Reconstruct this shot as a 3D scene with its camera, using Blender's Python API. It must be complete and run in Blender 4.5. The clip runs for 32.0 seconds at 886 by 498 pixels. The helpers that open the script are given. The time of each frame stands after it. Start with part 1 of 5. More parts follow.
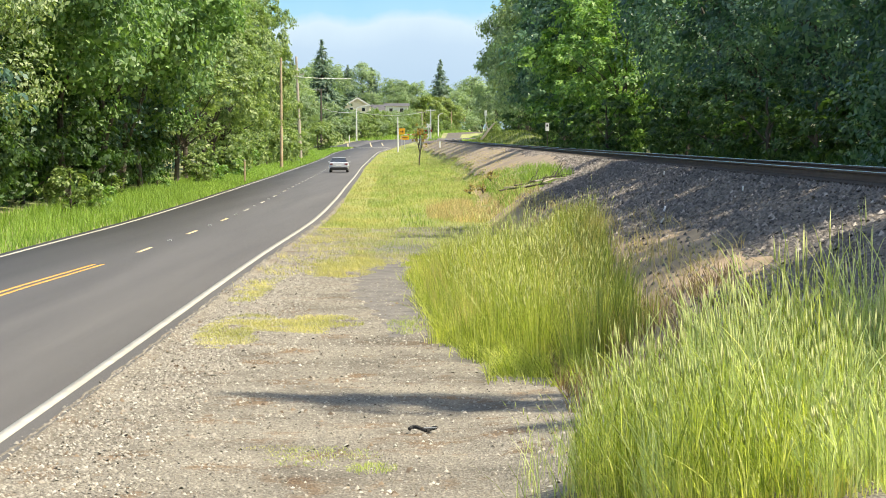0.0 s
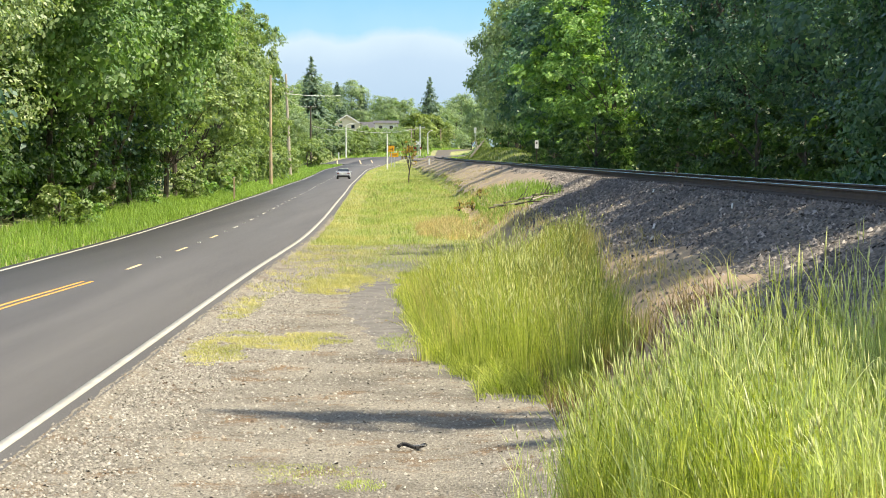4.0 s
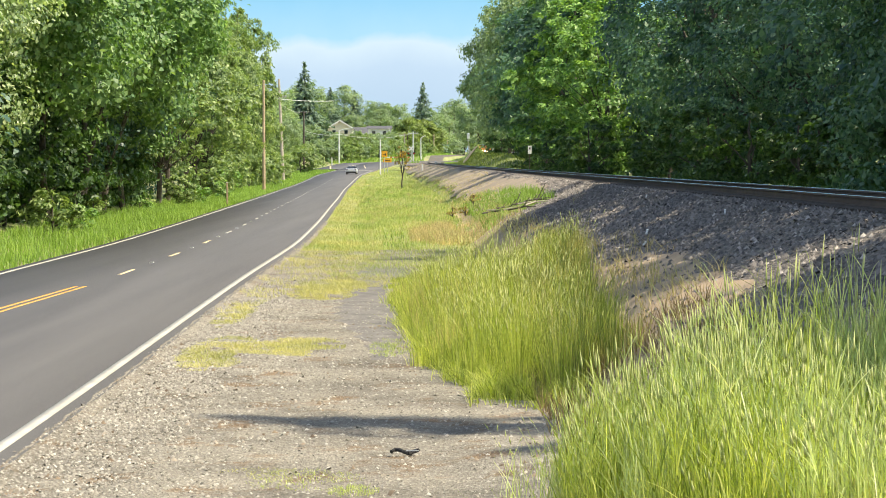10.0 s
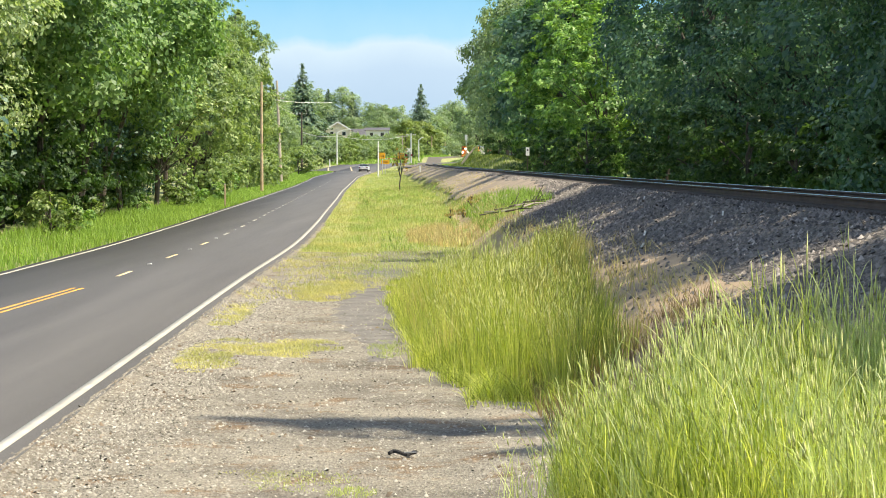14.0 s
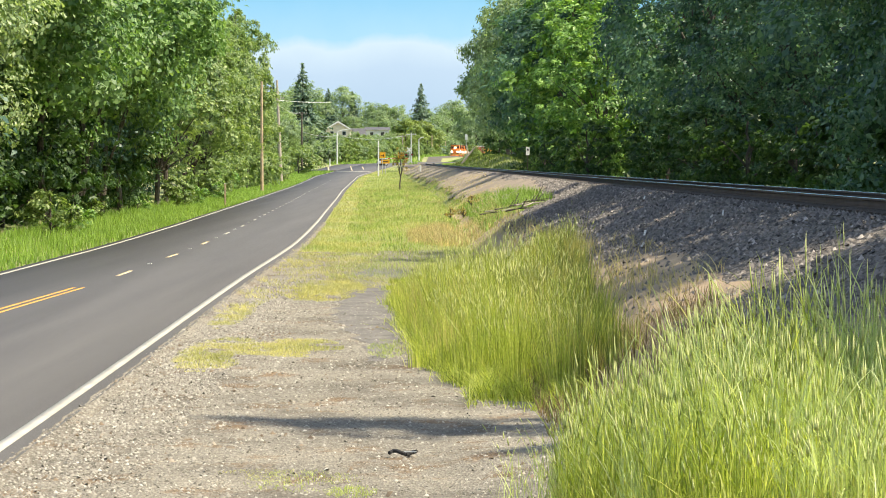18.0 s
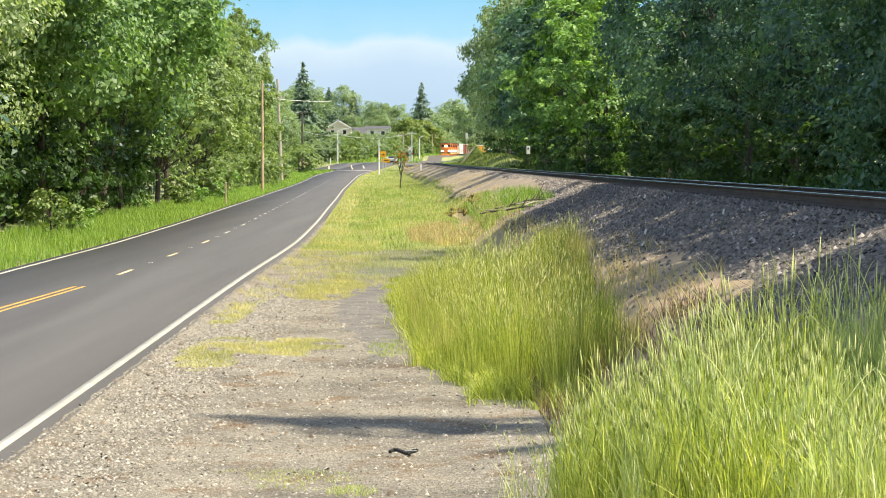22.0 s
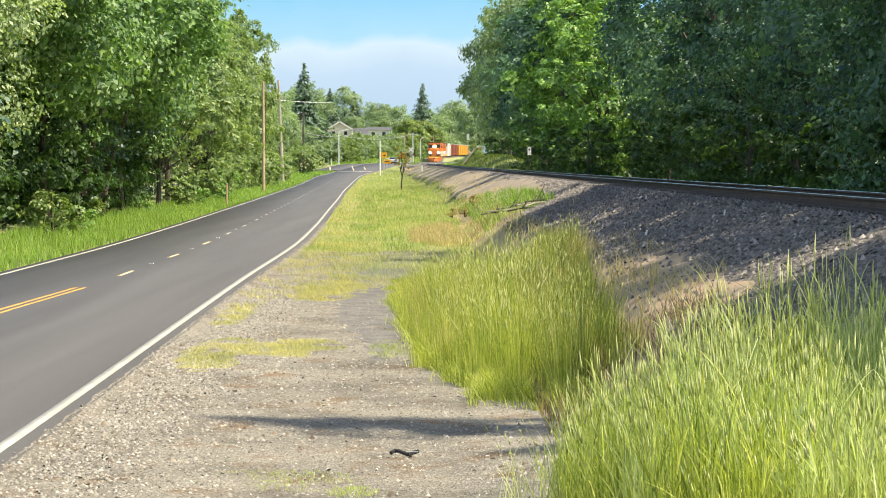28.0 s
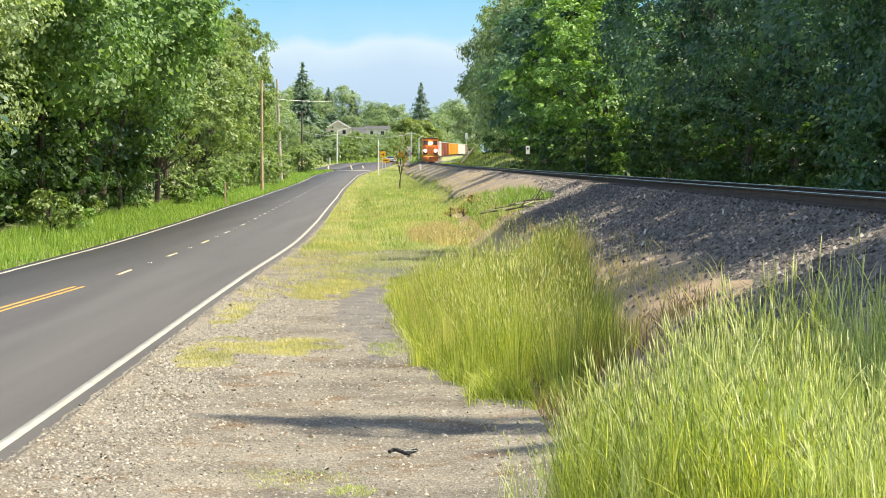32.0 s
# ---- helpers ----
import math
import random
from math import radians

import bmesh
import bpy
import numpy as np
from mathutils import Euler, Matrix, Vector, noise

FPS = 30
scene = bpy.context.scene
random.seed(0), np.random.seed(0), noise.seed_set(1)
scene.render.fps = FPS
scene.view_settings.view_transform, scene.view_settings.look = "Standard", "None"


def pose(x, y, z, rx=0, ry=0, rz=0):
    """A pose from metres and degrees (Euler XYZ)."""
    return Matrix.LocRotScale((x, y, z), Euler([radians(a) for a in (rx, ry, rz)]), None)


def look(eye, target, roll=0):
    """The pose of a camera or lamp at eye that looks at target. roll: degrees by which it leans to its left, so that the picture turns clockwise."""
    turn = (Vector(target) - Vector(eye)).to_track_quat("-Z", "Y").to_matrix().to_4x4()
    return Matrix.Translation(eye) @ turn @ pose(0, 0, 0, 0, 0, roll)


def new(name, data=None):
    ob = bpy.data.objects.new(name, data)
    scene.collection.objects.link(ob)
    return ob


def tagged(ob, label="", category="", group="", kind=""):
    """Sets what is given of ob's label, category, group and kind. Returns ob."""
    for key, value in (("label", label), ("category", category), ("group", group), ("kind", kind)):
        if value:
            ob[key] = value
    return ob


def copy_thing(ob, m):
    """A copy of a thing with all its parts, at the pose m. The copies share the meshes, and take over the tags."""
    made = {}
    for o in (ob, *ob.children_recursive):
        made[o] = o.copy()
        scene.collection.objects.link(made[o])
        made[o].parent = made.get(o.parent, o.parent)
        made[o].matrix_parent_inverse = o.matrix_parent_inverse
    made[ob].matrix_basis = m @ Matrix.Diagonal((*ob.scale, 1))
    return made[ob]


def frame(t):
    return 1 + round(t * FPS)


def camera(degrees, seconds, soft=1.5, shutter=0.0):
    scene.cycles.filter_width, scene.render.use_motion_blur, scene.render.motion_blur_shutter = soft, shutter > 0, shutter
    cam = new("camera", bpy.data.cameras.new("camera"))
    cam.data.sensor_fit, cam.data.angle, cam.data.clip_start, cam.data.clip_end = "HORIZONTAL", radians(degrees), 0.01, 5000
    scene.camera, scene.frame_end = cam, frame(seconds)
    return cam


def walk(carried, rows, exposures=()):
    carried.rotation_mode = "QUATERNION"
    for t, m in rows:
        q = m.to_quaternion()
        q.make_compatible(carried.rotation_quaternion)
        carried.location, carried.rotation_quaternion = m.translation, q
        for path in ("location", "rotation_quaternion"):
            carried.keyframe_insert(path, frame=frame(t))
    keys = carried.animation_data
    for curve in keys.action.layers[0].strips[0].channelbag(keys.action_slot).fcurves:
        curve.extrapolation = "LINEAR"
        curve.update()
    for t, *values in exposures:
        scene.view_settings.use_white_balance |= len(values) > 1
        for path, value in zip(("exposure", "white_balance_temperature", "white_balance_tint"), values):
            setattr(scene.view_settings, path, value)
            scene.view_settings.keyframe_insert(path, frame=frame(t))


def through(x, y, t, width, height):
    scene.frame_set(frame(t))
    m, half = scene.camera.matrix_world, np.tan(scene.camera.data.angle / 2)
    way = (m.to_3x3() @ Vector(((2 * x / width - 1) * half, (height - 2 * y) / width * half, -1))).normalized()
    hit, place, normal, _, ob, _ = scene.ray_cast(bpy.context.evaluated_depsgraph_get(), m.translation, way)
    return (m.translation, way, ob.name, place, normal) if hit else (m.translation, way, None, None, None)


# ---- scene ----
EYE = 3.1
cam = camera(22.18, 32.0, 1.0)
# seconds, tilt, lean, turn: a phone in the hand that settles on the view
SWING = [
    (0, 87.223, 0.140, 0.492), (0.5, 87.386, 0.132, 0.371), (1, 87.497, 0.123, 0.309), (1.5, 87.567, 0.115, 0.277),
    (2, 87.603, 0.107, 0.264), (2.5, 87.621, 0.098, 0.266), (3, 87.632, 0.090, 0.263), (3.5, 87.647, 0.086, 0.245),
    (5.5, 87.685, 0.069, 0.176), (6, 87.690, 0.065, 0.160), (6.5, 87.698, 0.061, 0.150), (7, 87.709, 0.057, 0.140),
    (7.5, 87.720, 0.053, 0.134), (8, 87.730, 0.048, 0.133), (8.5, 87.740, 0.044, 0.127), (9, 87.757, 0.040, 0.111),
    (9.5, 87.779, 0.036, 0.083), (10, 87.797, 0.033, 0.050), (10.5, 87.811, 0.029, 0.022), (11, 87.819, 0.025, 0.006),
    (11.5, 87.826, 0.024, 0.001), (12, 87.834, 0.022, 0.000), (12.5, 87.838, 0.021, 0.000), (13, 87.840, 0.020, 0.000),
    (13.5, 87.842, 0.020, -0.000), (14, 87.838, 0.021, -0.004), (14.5, 87.827, 0.021, -0.011), (16.5, 87.822, 0.023, -0.013),
    (17, 87.825, 0.023, -0.002), (17.5, 87.826, 0.024, 0.001), (18, 87.827, 0.024, 0.000), (18.5, 87.827, 0.024, -0.000),
    (19, 87.824, 0.025, 0.001), (19.5, 87.822, 0.025, 0.002), (20, 87.821, 0.026, 0.003), (20.5, 87.814, 0.026, 0.003),
    (21, 87.804, 0.026, 0.008), (21.5, 87.800, 0.027, 0.012), (22, 87.800, 0.027, 0.013), (22.5, 87.803, 0.028, 0.017),
    (23, 87.811, 0.028, 0.019), (23.5, 87.819, 0.028, 0.019), (24, 87.822, 0.029, 0.021), (24.5, 87.822, 0.029, 0.022),
    (25, 87.822, 0.029, 0.023), (25.5, 87.822, 0.030, 0.023), (27.5, 87.836, 0.031, 0.022), (28, 87.826, 0.032, 0.040),
    (28.5, 87.822, 0.032, 0.047), (29, 87.822, 0.033, 0.047), (29.5, 87.819, 0.033, 0.041), (30, 87.810, 0.033, 0.030),
    (30.5, 87.802, 0.034, 0.024), (31, 87.800, 0.034, 0.023), (31.5, 87.800, 0.035, 0.017), (32, 87.800, 0.035, 0.001)]
walk(cam, [(t, pose(0, 0, EYE, tilt, lean, turn)) for t, tilt, lean, turn in SWING], [(0, 0.78, 7200, 8), (32, 0.78, 7200, 8)])

# ---- light ----
SUN_EL, SUN_AZ = 56.0, 108.0      # degrees above the horizon, degrees clockwise from the way the camera looks
world = bpy.data.worlds.new("sky")
scene.world = world
world.use_nodes = True
wn = world.node_tree.nodes
sky = wn.new("ShaderNodeTexSky")
sky.sky_type, sky.sun_disc = "NISHITA", False
sky.sun_elevation, sky.sun_rotation = radians(SUN_EL), radians(SUN_AZ)
sky.air_density, sky.dust_density, sky.ozone_density = 1.0, 1.0, 1.0
world.node_tree.links.new(sky.outputs[0], wn["Background"].inputs[0])
wn["Background"].inputs[1].default_value = 0.15
sun = new("sun", bpy.data.lights.new("sun", "SUN"))
sun.data.energy, sun.data.angle, sun.data.color = 5.0, radians(0.55), (1.0, 0.93, 0.8)
d = Vector((math.sin(radians(SUN_AZ)) * math.cos(radians(SUN_EL)), math.cos(radians(SUN_AZ)) * math.cos(radians(SUN_EL)), math.sin(radians(SUN_EL))))
sun.matrix_world = look(d * 200, (0, 0, 0))

# ---- materials ----
def material(name, build):
    m = bpy.data.materials.new(name)
    m.use_nodes = True
    nt = m.node_tree
    build(nt, nt.nodes, nt.nodes["Principled BSDF"])
    return m


def noise_tex(nt, scale, detail=4.0, rough=0.6, coord="Object"):
    tc = nt.nodes.new("ShaderNodeTexCoord")
    n = nt.nodes.new("ShaderNodeTexNoise")
    n.inputs["Scale"].default_value, n.inputs["Detail"].default_value, n.inputs["Roughness"].default_value = scale, detail, rough
    nt.links.new(tc.outputs[coord], n.inputs["Vector"])
    return n.outputs["Fac"]


def ramp(nt, fac, stops):
    r = nt.nodes.new("ShaderNodeValToRGB")
    e = r.color_ramp.elements
    while len(e) < len(stops):
        e.new(0.5)
    for k, (p, c) in zip(e, stops):
        k.position, k.color = p, (*c, 1)
    nt.links.new(fac, r.inputs[0])
    return r.outputs[0]


def mix(nt, fac, a, b, mode="MIX"):
    n = nt.nodes.new("ShaderNodeMix")
    n.data_type, n.blend_type = "RGBA", mode
    for sock, v in ((0, fac), (6, a), (7, b)):
        if isinstance(v, (int, float)):
            n.inputs[sock].default_value = v
        elif isinstance(v, tuple):
            n.inputs[sock].default_value = (*v, 1)
        else:
            nt.links.new(v, n.inputs[sock])
    return n.outputs[2]


def bump(nt, bsdf, height, strength, distance):
    b = nt.nodes.new("ShaderNodeBump")
    b.inputs["Strength"].default_value, b.inputs["Distance"].default_value = strength, distance
    nt.links.new(height, b.inputs["Height"])
    nt.links.new(b.outputs[0], bsdf.inputs["Normal"])


def plain(name, colour, rough=0.6, metal=0.0, grain=0.25, scale=3.0, bumpy=0.0):
    """A painted, metal or wooden surface with stains at a large scale and grain at a small one."""
    def build(nt, nodes, bsdf):
        big = ramp(nt, noise_tex(nt, scale, 3), [(0.3, tuple(c * (1 - grain) for c in colour)), (0.7, tuple(min(1, c * (1 + grain * 0.5)) for c in colour))])
        fine = ramp(nt, noise_tex(nt, scale * 22, 3), [(0.3, (0.85, 0.85, 0.85)), (0.7, (1, 1, 1))])
        nt.links.new(mix(nt, 1.0, big, fine, "MULTIPLY"), bsdf.inputs["Base Color"])
        bsdf.inputs["Roughness"].default_value, bsdf.inputs["Metallic"].default_value = rough, metal
        if bumpy:
            bump(nt, bsdf, noise_tex(nt, scale * 12, 3), 0.6, bumpy)
    return material(name, build)


def glow(name, colour, strength):
    def build(nt, nodes, bsdf):
        bsdf.inputs["Base Color"].default_value = (*colour, 1)
        bsdf.inputs["Emission Color"].default_value = (*colour, 1)
        bsdf.inputs["Emission Strength"].default_value = strength
    return material(name, build)


def leafy(name, dark, mid, light, through=0.35, rough=0.52, patch=0.35):
    """Leaves and blades: each one its own tone, larger patches of tone over the whole plant, some light passing through."""
    def build(nt, nodes, bsdf):
        geo = nodes.new("ShaderNodeNewGeometry")
        one = ramp(nt, geo.outputs["Random Per Island"], [(0.0, dark), (0.5, mid), (1.0, light)])
        big = ramp(nt, noise_tex(nt, patch, 2), [(0.35, (0.72, 0.76, 0.7)), (0.65, (1.12, 1.08, 1.0))])
        col = mix(nt, 1.0, one, big, "MULTIPLY")
        nt.links.new(col, bsdf.inputs["Base Color"])
        bsdf.inputs["Roughness"].default_value = rough
        tr = nodes.new("ShaderNodeBsdfTranslucent")
        nt.links.new(mix(nt, 1.0, col, (1.5, 1.6, 0.7), "MULTIPLY"), tr.inputs["Color"])
        mx = nodes.new("ShaderNodeMixShader")
        mx.inputs[0].default_value = through
        nt.links.new(bsdf.outputs[0], mx.inputs[1])
        nt.links.new(tr.outputs[0], mx.inputs[2])
        nt.links.new(mx.outputs[0], nodes["Material Output"].inputs[0])
    return material(name, build)


def asphalt_build(nt, nodes, bsdf):
    tc = nodes.new("ShaderNodeTexCoord")
    stretch = nodes.new("ShaderNodeMapping")
    stretch.inputs["Scale"].default_value = (1.1, 0.035, 1.0)
    nt.links.new(tc.outputs["Object"], stretch.inputs["Vector"])
    lane = nodes.new("ShaderNodeTexNoise")
    lane.inputs["Scale"].default_value, lane.inputs["Detail"].default_value = 1.0, 4
    nt.links.new(stretch.outputs[0], lane.inputs["Vector"])
    worn = ramp(nt, lane.outputs["Fac"], [(0.3, (0.075, 0.073, 0.075)), (0.7, (0.105, 0.102, 0.103))])
    fine = ramp(nt, noise_tex(nt, 60, 2), [(0.3, (0.7, 0.7, 0.7)), (0.7, (1.15, 1.15, 1.15))])
    nt.links.new(mix(nt, 1.0, worn, fine, "MULTIPLY"), bsdf.inputs["Base Color"])
    bsdf.inputs["Roughness"].default_value = 0.75
    bump(nt, bsdf, noise_tex(nt, 80, 2), 0.5, 0.006)


def gravel_build(nt, nodes, bsdf):
    tc = nodes.new("ShaderNodeTexCoord")
    v = nodes.new("ShaderNodeTexVoronoi")
    v.inputs["Scale"].default_value = 34
    nt.links.new(tc.outputs["Object"], v.inputs["Vector"])
    stone = ramp(nt, v.outputs["Color"], [(0.1, (0.18, 0.162, 0.142)), (0.6, (0.26, 0.238, 0.21)), (0.95, (0.38, 0.355, 0.315))])
    dust = ramp(nt, noise_tex(nt, 0.55, 5, 0.65), [(0.32, (0.5, 0.48, 0.43)), (0.5, (0.84, 0.83, 0.75)), (0.72, (1.16, 1.14, 1.02))])
    rust = ramp(nt, noise_tex(nt, 0.9, 4, 0.7), [(0.54, (1, 1, 1)), (0.66, (0.8, 0.6, 0.44))])
    nt.links.new(mix(nt, 1.0, mix(nt, 1.0, stone, dust, "MULTIPLY"), rust, "MULTIPLY"), bsdf.inputs["Base Color"])
    bsdf.inputs["Roughness"].default_value = 0.9
    bump(nt, bsdf, v.outputs["Distance"], 0.8, 0.03)


def ballast_build(nt, nodes, bsdf):
    tc = nodes.new("ShaderNodeTexCoord")
    v = nodes.new("ShaderNodeTexVoronoi")
    v.inputs["Scale"].default_value = 14
    nt.links.new(tc.outputs["Object"], v.inputs["Vector"])
    stone = ramp(nt, v.outputs["Color"], [(0.1, (0.08, 0.071, 0.064)), (0.6, (0.155, 0.138, 0.123)), (0.95, (0.28, 0.252, 0.222))])
    dirt = ramp(nt, noise_tex(nt, 0.3, 5, 0.65), [(0.35, (0.8, 0.78, 0.78)), (0.65, (1.25, 1.18, 1.08))])
    nt.links.new(mix(nt, 1.0, stone, dirt, "MULTIPLY"), bsdf.inputs["Base Color"])
    bsdf.inputs["Roughness"].default_value = 0.9
    bump(nt, bsdf, v.outputs["Distance"], 1.0, 0.06)


def soil_build(nt, nodes, bsdf):
    big = ramp(nt, noise_tex(nt, 0.12, 5, 0.65), [(0.3, (0.16, 0.2, 0.07)), (0.5, (0.26, 0.28, 0.11)), (0.7, (0.38, 0.35, 0.17))])
    fine = ramp(nt, noise_tex(nt, 5, 4), [(0.3, (0.6, 0.6, 0.6)), (0.7, (1.2, 1.2, 1.2))])
    nt.links.new(mix(nt, 1.0, big, fine, "MULTIPLY"), bsdf.inputs["Base Color"])
    bsdf.inputs["Roughness"].default_value = 0.95
    bump(nt, bsdf, noise_tex(nt, 9, 4), 0.8, 0.08)


def stones_build(tones):
    def build(nt, nodes, bsdf):
        geo = nodes.new("ShaderNodeNewGeometry")
        nt.links.new(ramp(nt, geo.outputs["Random Per Island"], tones), bsdf.inputs["Base Color"])
        bsdf.inputs["Roughness"].default_value = 0.85
    return build


def bark_build(nt, nodes, bsdf):
    c = ramp(nt, noise_tex(nt, 3, 5), [(0.3, (0.04, 0.034, 0.028)), (0.7, (0.12, 0.102, 0.082))])
    nt.links.new(c, bsdf.inputs["Base Color"])
    bsdf.inputs["Roughness"].default_value = 0.9
    bump(nt, bsdf, noise_tex(nt, 14, 4), 0.8, 0.03)


def glass_build(nt, nodes, bsdf):
    bsdf.inputs["Base Color"].default_value = (0.03, 0.035, 0.04, 1)
    bsdf.inputs["Roughness"].default_value = 0.06
    bsdf.inputs["Specular IOR Level"].default_value = 0.8


def sky_build(nt, nodes, bsdf):
    """Blue sky over a white, soft-edged bank of cloud."""
    tc = nodes.new("ShaderNodeTexCoord")
    sep = nodes.new("ShaderNodeSeparateXYZ")
    nt.links.new(tc.outputs["Object"], sep.inputs[0])
    wob = nodes.new("ShaderNodeTexNoise")
    wob.inputs["Scale"].default_value, wob.inputs["Detail"].default_value = 0.006, 6
    nt.links.new(tc.outputs["Object"], wob.inputs["Vector"])
    add = nodes.new("ShaderNodeMath")
    add.operation = "MULTIPLY_ADD"
    add.inputs[1].default_value = 90
    nt.links.new(wob.outputs["Fac"], add.inputs[0])
    nt.links.new(sep.outputs["Z"], add.inputs[2])
    rng = nodes.new("ShaderNodeMapRange")
    rng.inputs["From Min"].default_value, rng.inputs["From Max"].default_value = 14, 414
    nt.links.new(add.outputs[0], rng.inputs["Value"])
    c = ramp(nt, rng.outputs[0], [(0.1, (0.3, 0.42, 0.57)), (0.3, (0.3, 0.42, 0.58)), (0.5, (0.34, 0.46, 0.62)), (0.61, (0.41, 0.53, 0.66)), (0.66, (0.26, 0.47, 0.66)), (0.9, (0.16, 0.4, 0.63))])
    em = nodes.new("ShaderNodeEmission")
    nt.links.new(c, em.inputs[0])
    nt.links.new(em.outputs[0], nodes["Material Output"].inputs[0])


ASPHALT = material("asphalt", asphalt_build)
GRAVEL = material("gravel", gravel_build)
BALLAST = material("ballast", ballast_build)
SOIL = material("grassy soil", soil_build)
PEBBLE = material("pebble", stones_build([(0.0, (0.1, 0.09, 0.072)), (0.4, (0.24, 0.22, 0.185)), (0.88, (0.36, 0.338, 0.285)), (1.0, (0.5, 0.475, 0.41))]))
STONE = material("ballast stone", stones_build([(0.0, (0.06, 0.055, 0.052)), (0.6, (0.165, 0.148, 0.134)), (0.95, (0.27, 0.242, 0.216)), (1.0, (0.44, 0.4, 0.36))]))
BARK = material("bark", bark_build)
GLASS = material("dark glass", glass_build)
SKY = material("sky", sky_build)
WHITE_LINE = plain("white road paint", (0.47, 0.445, 0.385), 0.7, 0, 0.22, 1.5)
PALE_LINE = plain("worn pale yellow road paint", (0.75, 0.6, 0.36), 0.7, 0, 0.2, 1.5)
YELLOW_LINE = plain("yellow road paint", (0.68, 0.36, 0.08), 0.7, 0, 0.2, 1.5)
SANDY = plain("sandy soil", (0.42, 0.31, 0.2), 0.95, 0, 0.35, 0.8, 0.02)
POLE_WOOD = plain("weathered pole wood", (0.5, 0.38, 0.25), 0.85, 0, 0.3, 1.2, 0.01)
POLE_GREY = plain("grey pole wood", (0.45, 0.4, 0.33), 0.85, 0, 0.3, 1.2, 0.01)
PALE_STEEL = plain("pale painted steel", (0.72, 0.73, 0.7), 0.5, 0.1, 0.12)
STEEL = plain("galvanised steel", (0.62, 0.63, 0.62), 0.45, 0.6, 0.15)
WHITE = plain("white paint", (0.8, 0.8, 0.77), 0.55, 0, 0.12)
BLACK = plain("black paint", (0.02, 0.02, 0.02), 0.6, 0, 0.2)
RUBBER = plain("black rubber", (0.025, 0.025, 0.026), 0.85, 0, 0.2)
SIGN_YELLOW = plain("yellow sign sheeting", (0.85, 0.42, 0.02), 0.4, 0, 0.1)
RAIL_SIDE = plain("rusty rail steel", (0.09, 0.055, 0.04), 0.8, 0.3, 0.3, 2)
RAIL_TOP = plain("polished rail steel", (0.75, 0.75, 0.74), 0.25, 1.0, 0.1, 2)
TIE = plain("creosoted timber", (0.07, 0.055, 0.045), 0.9, 0, 0.35, 2, 0.01)
LEAF_MAPLE = leafy("maple leaf", (0.065, 0.15, 0.1), (0.12, 0.23, 0.145), (0.2, 0.32, 0.2), 0.35, 0.4)
LEAF_SUNLIT = leafy("sunlit-toned maple leaf", (0.085, 0.19, 0.055), (0.19, 0.34, 0.1), (0.36, 0.52, 0.18), 0.36)
LEAF_ALDER = leafy("alder leaf", (0.105, 0.175, 0.065), (0.2, 0.29, 0.105), (0.36, 0.44, 0.2))
LEAF_OLIVE = leafy("willow leaf", (0.105, 0.175, 0.075), (0.2, 0.285, 0.12), (0.34, 0.42, 0.195), 0.38)
LEAF_YELLOW = leafy("young poplar leaf", (0.17, 0.235, 0.075), (0.23, 0.3, 0.1), (0.31, 0.38, 0.14))
LEAF_RED = leafy("bronze leaf", (0.22, 0.18, 0.07), (0.36, 0.26, 0.1), (0.5, 0.36, 0.14), 0.45)
NEEDLE = leafy("fir needle", (0.08, 0.14, 0.115), (0.125, 0.2, 0.15), (0.18, 0.26, 0.18), 0.25)
GRASS_TALL = leafy("tall green grass", (0.15, 0.2, 0.035), (0.4, 0.45, 0.1), (0.74, 0.73, 0.3), 0.52, 0.45, 0.9)
GRASS_COOL = leafy("tall seeding grass", (0.25, 0.29, 0.13), (0.45, 0.51, 0.26), (0.76, 0.79, 0.54), 0.56, 0.42, 0.8)
GRASS_DRY = leafy("yellowing grass", (0.34, 0.32, 0.12), (0.48, 0.44, 0.18), (0.62, 0.55, 0.28), 0.4, 0.6, 0.3)
GRASS_VERGE = leafy("verge grass", (0.27, 0.34, 0.11), (0.4, 0.47, 0.17), (0.56, 0.6, 0.27), 0.46, 0.5, 0.3)
GRASS_STRAW = leafy("straw-coloured dead grass", (0.38, 0.3, 0.19), (0.54, 0.43, 0.27), (0.68, 0.57, 0.38), 0.4, 0.7, 0.5)
LEAF_HAZED = leafy("hazed far leaf", (0.16, 0.235, 0.16), (0.24, 0.325, 0.21), (0.33, 0.42, 0.27), 0.42)
GRASS_YELLOW = leafy("short yellow-green grass", (0.4, 0.39, 0.16), (0.54, 0.51, 0.22), (0.68, 0.62, 0.32), 0.42, 0.6, 0.5)
GRASS_HEAD = leafy("pale seed head", (0.38, 0.43, 0.17), (0.5, 0.53, 0.24), (0.62, 0.62, 0.34), 0.3, 0.6)
LEAF_SHADE = leafy("maple leaf toned for shade", (0.036, 0.095, 0.082), (0.066, 0.142, 0.116), (0.105, 0.195, 0.155), 0.3, 0.46)
WORN = plain("worn old paving", (0.17, 0.157, 0.143), 0.9, 0, 0.4, 1.5, 0.01)
GRASS_LUSH = leafy("lush verge grass", (0.14, 0.24, 0.05), (0.23, 0.37, 0.075), (0.34, 0.49, 0.13), 0.4, 0.5, 0.3)
RUBBLE = material("brown rubble", stones_build([(0.0, (0.1, 0.07, 0.045)), (0.5, (0.24, 0.18, 0.12)), (0.8, (0.36, 0.32, 0.26)), (1.0, (0.5, 0.46, 0.4))]))
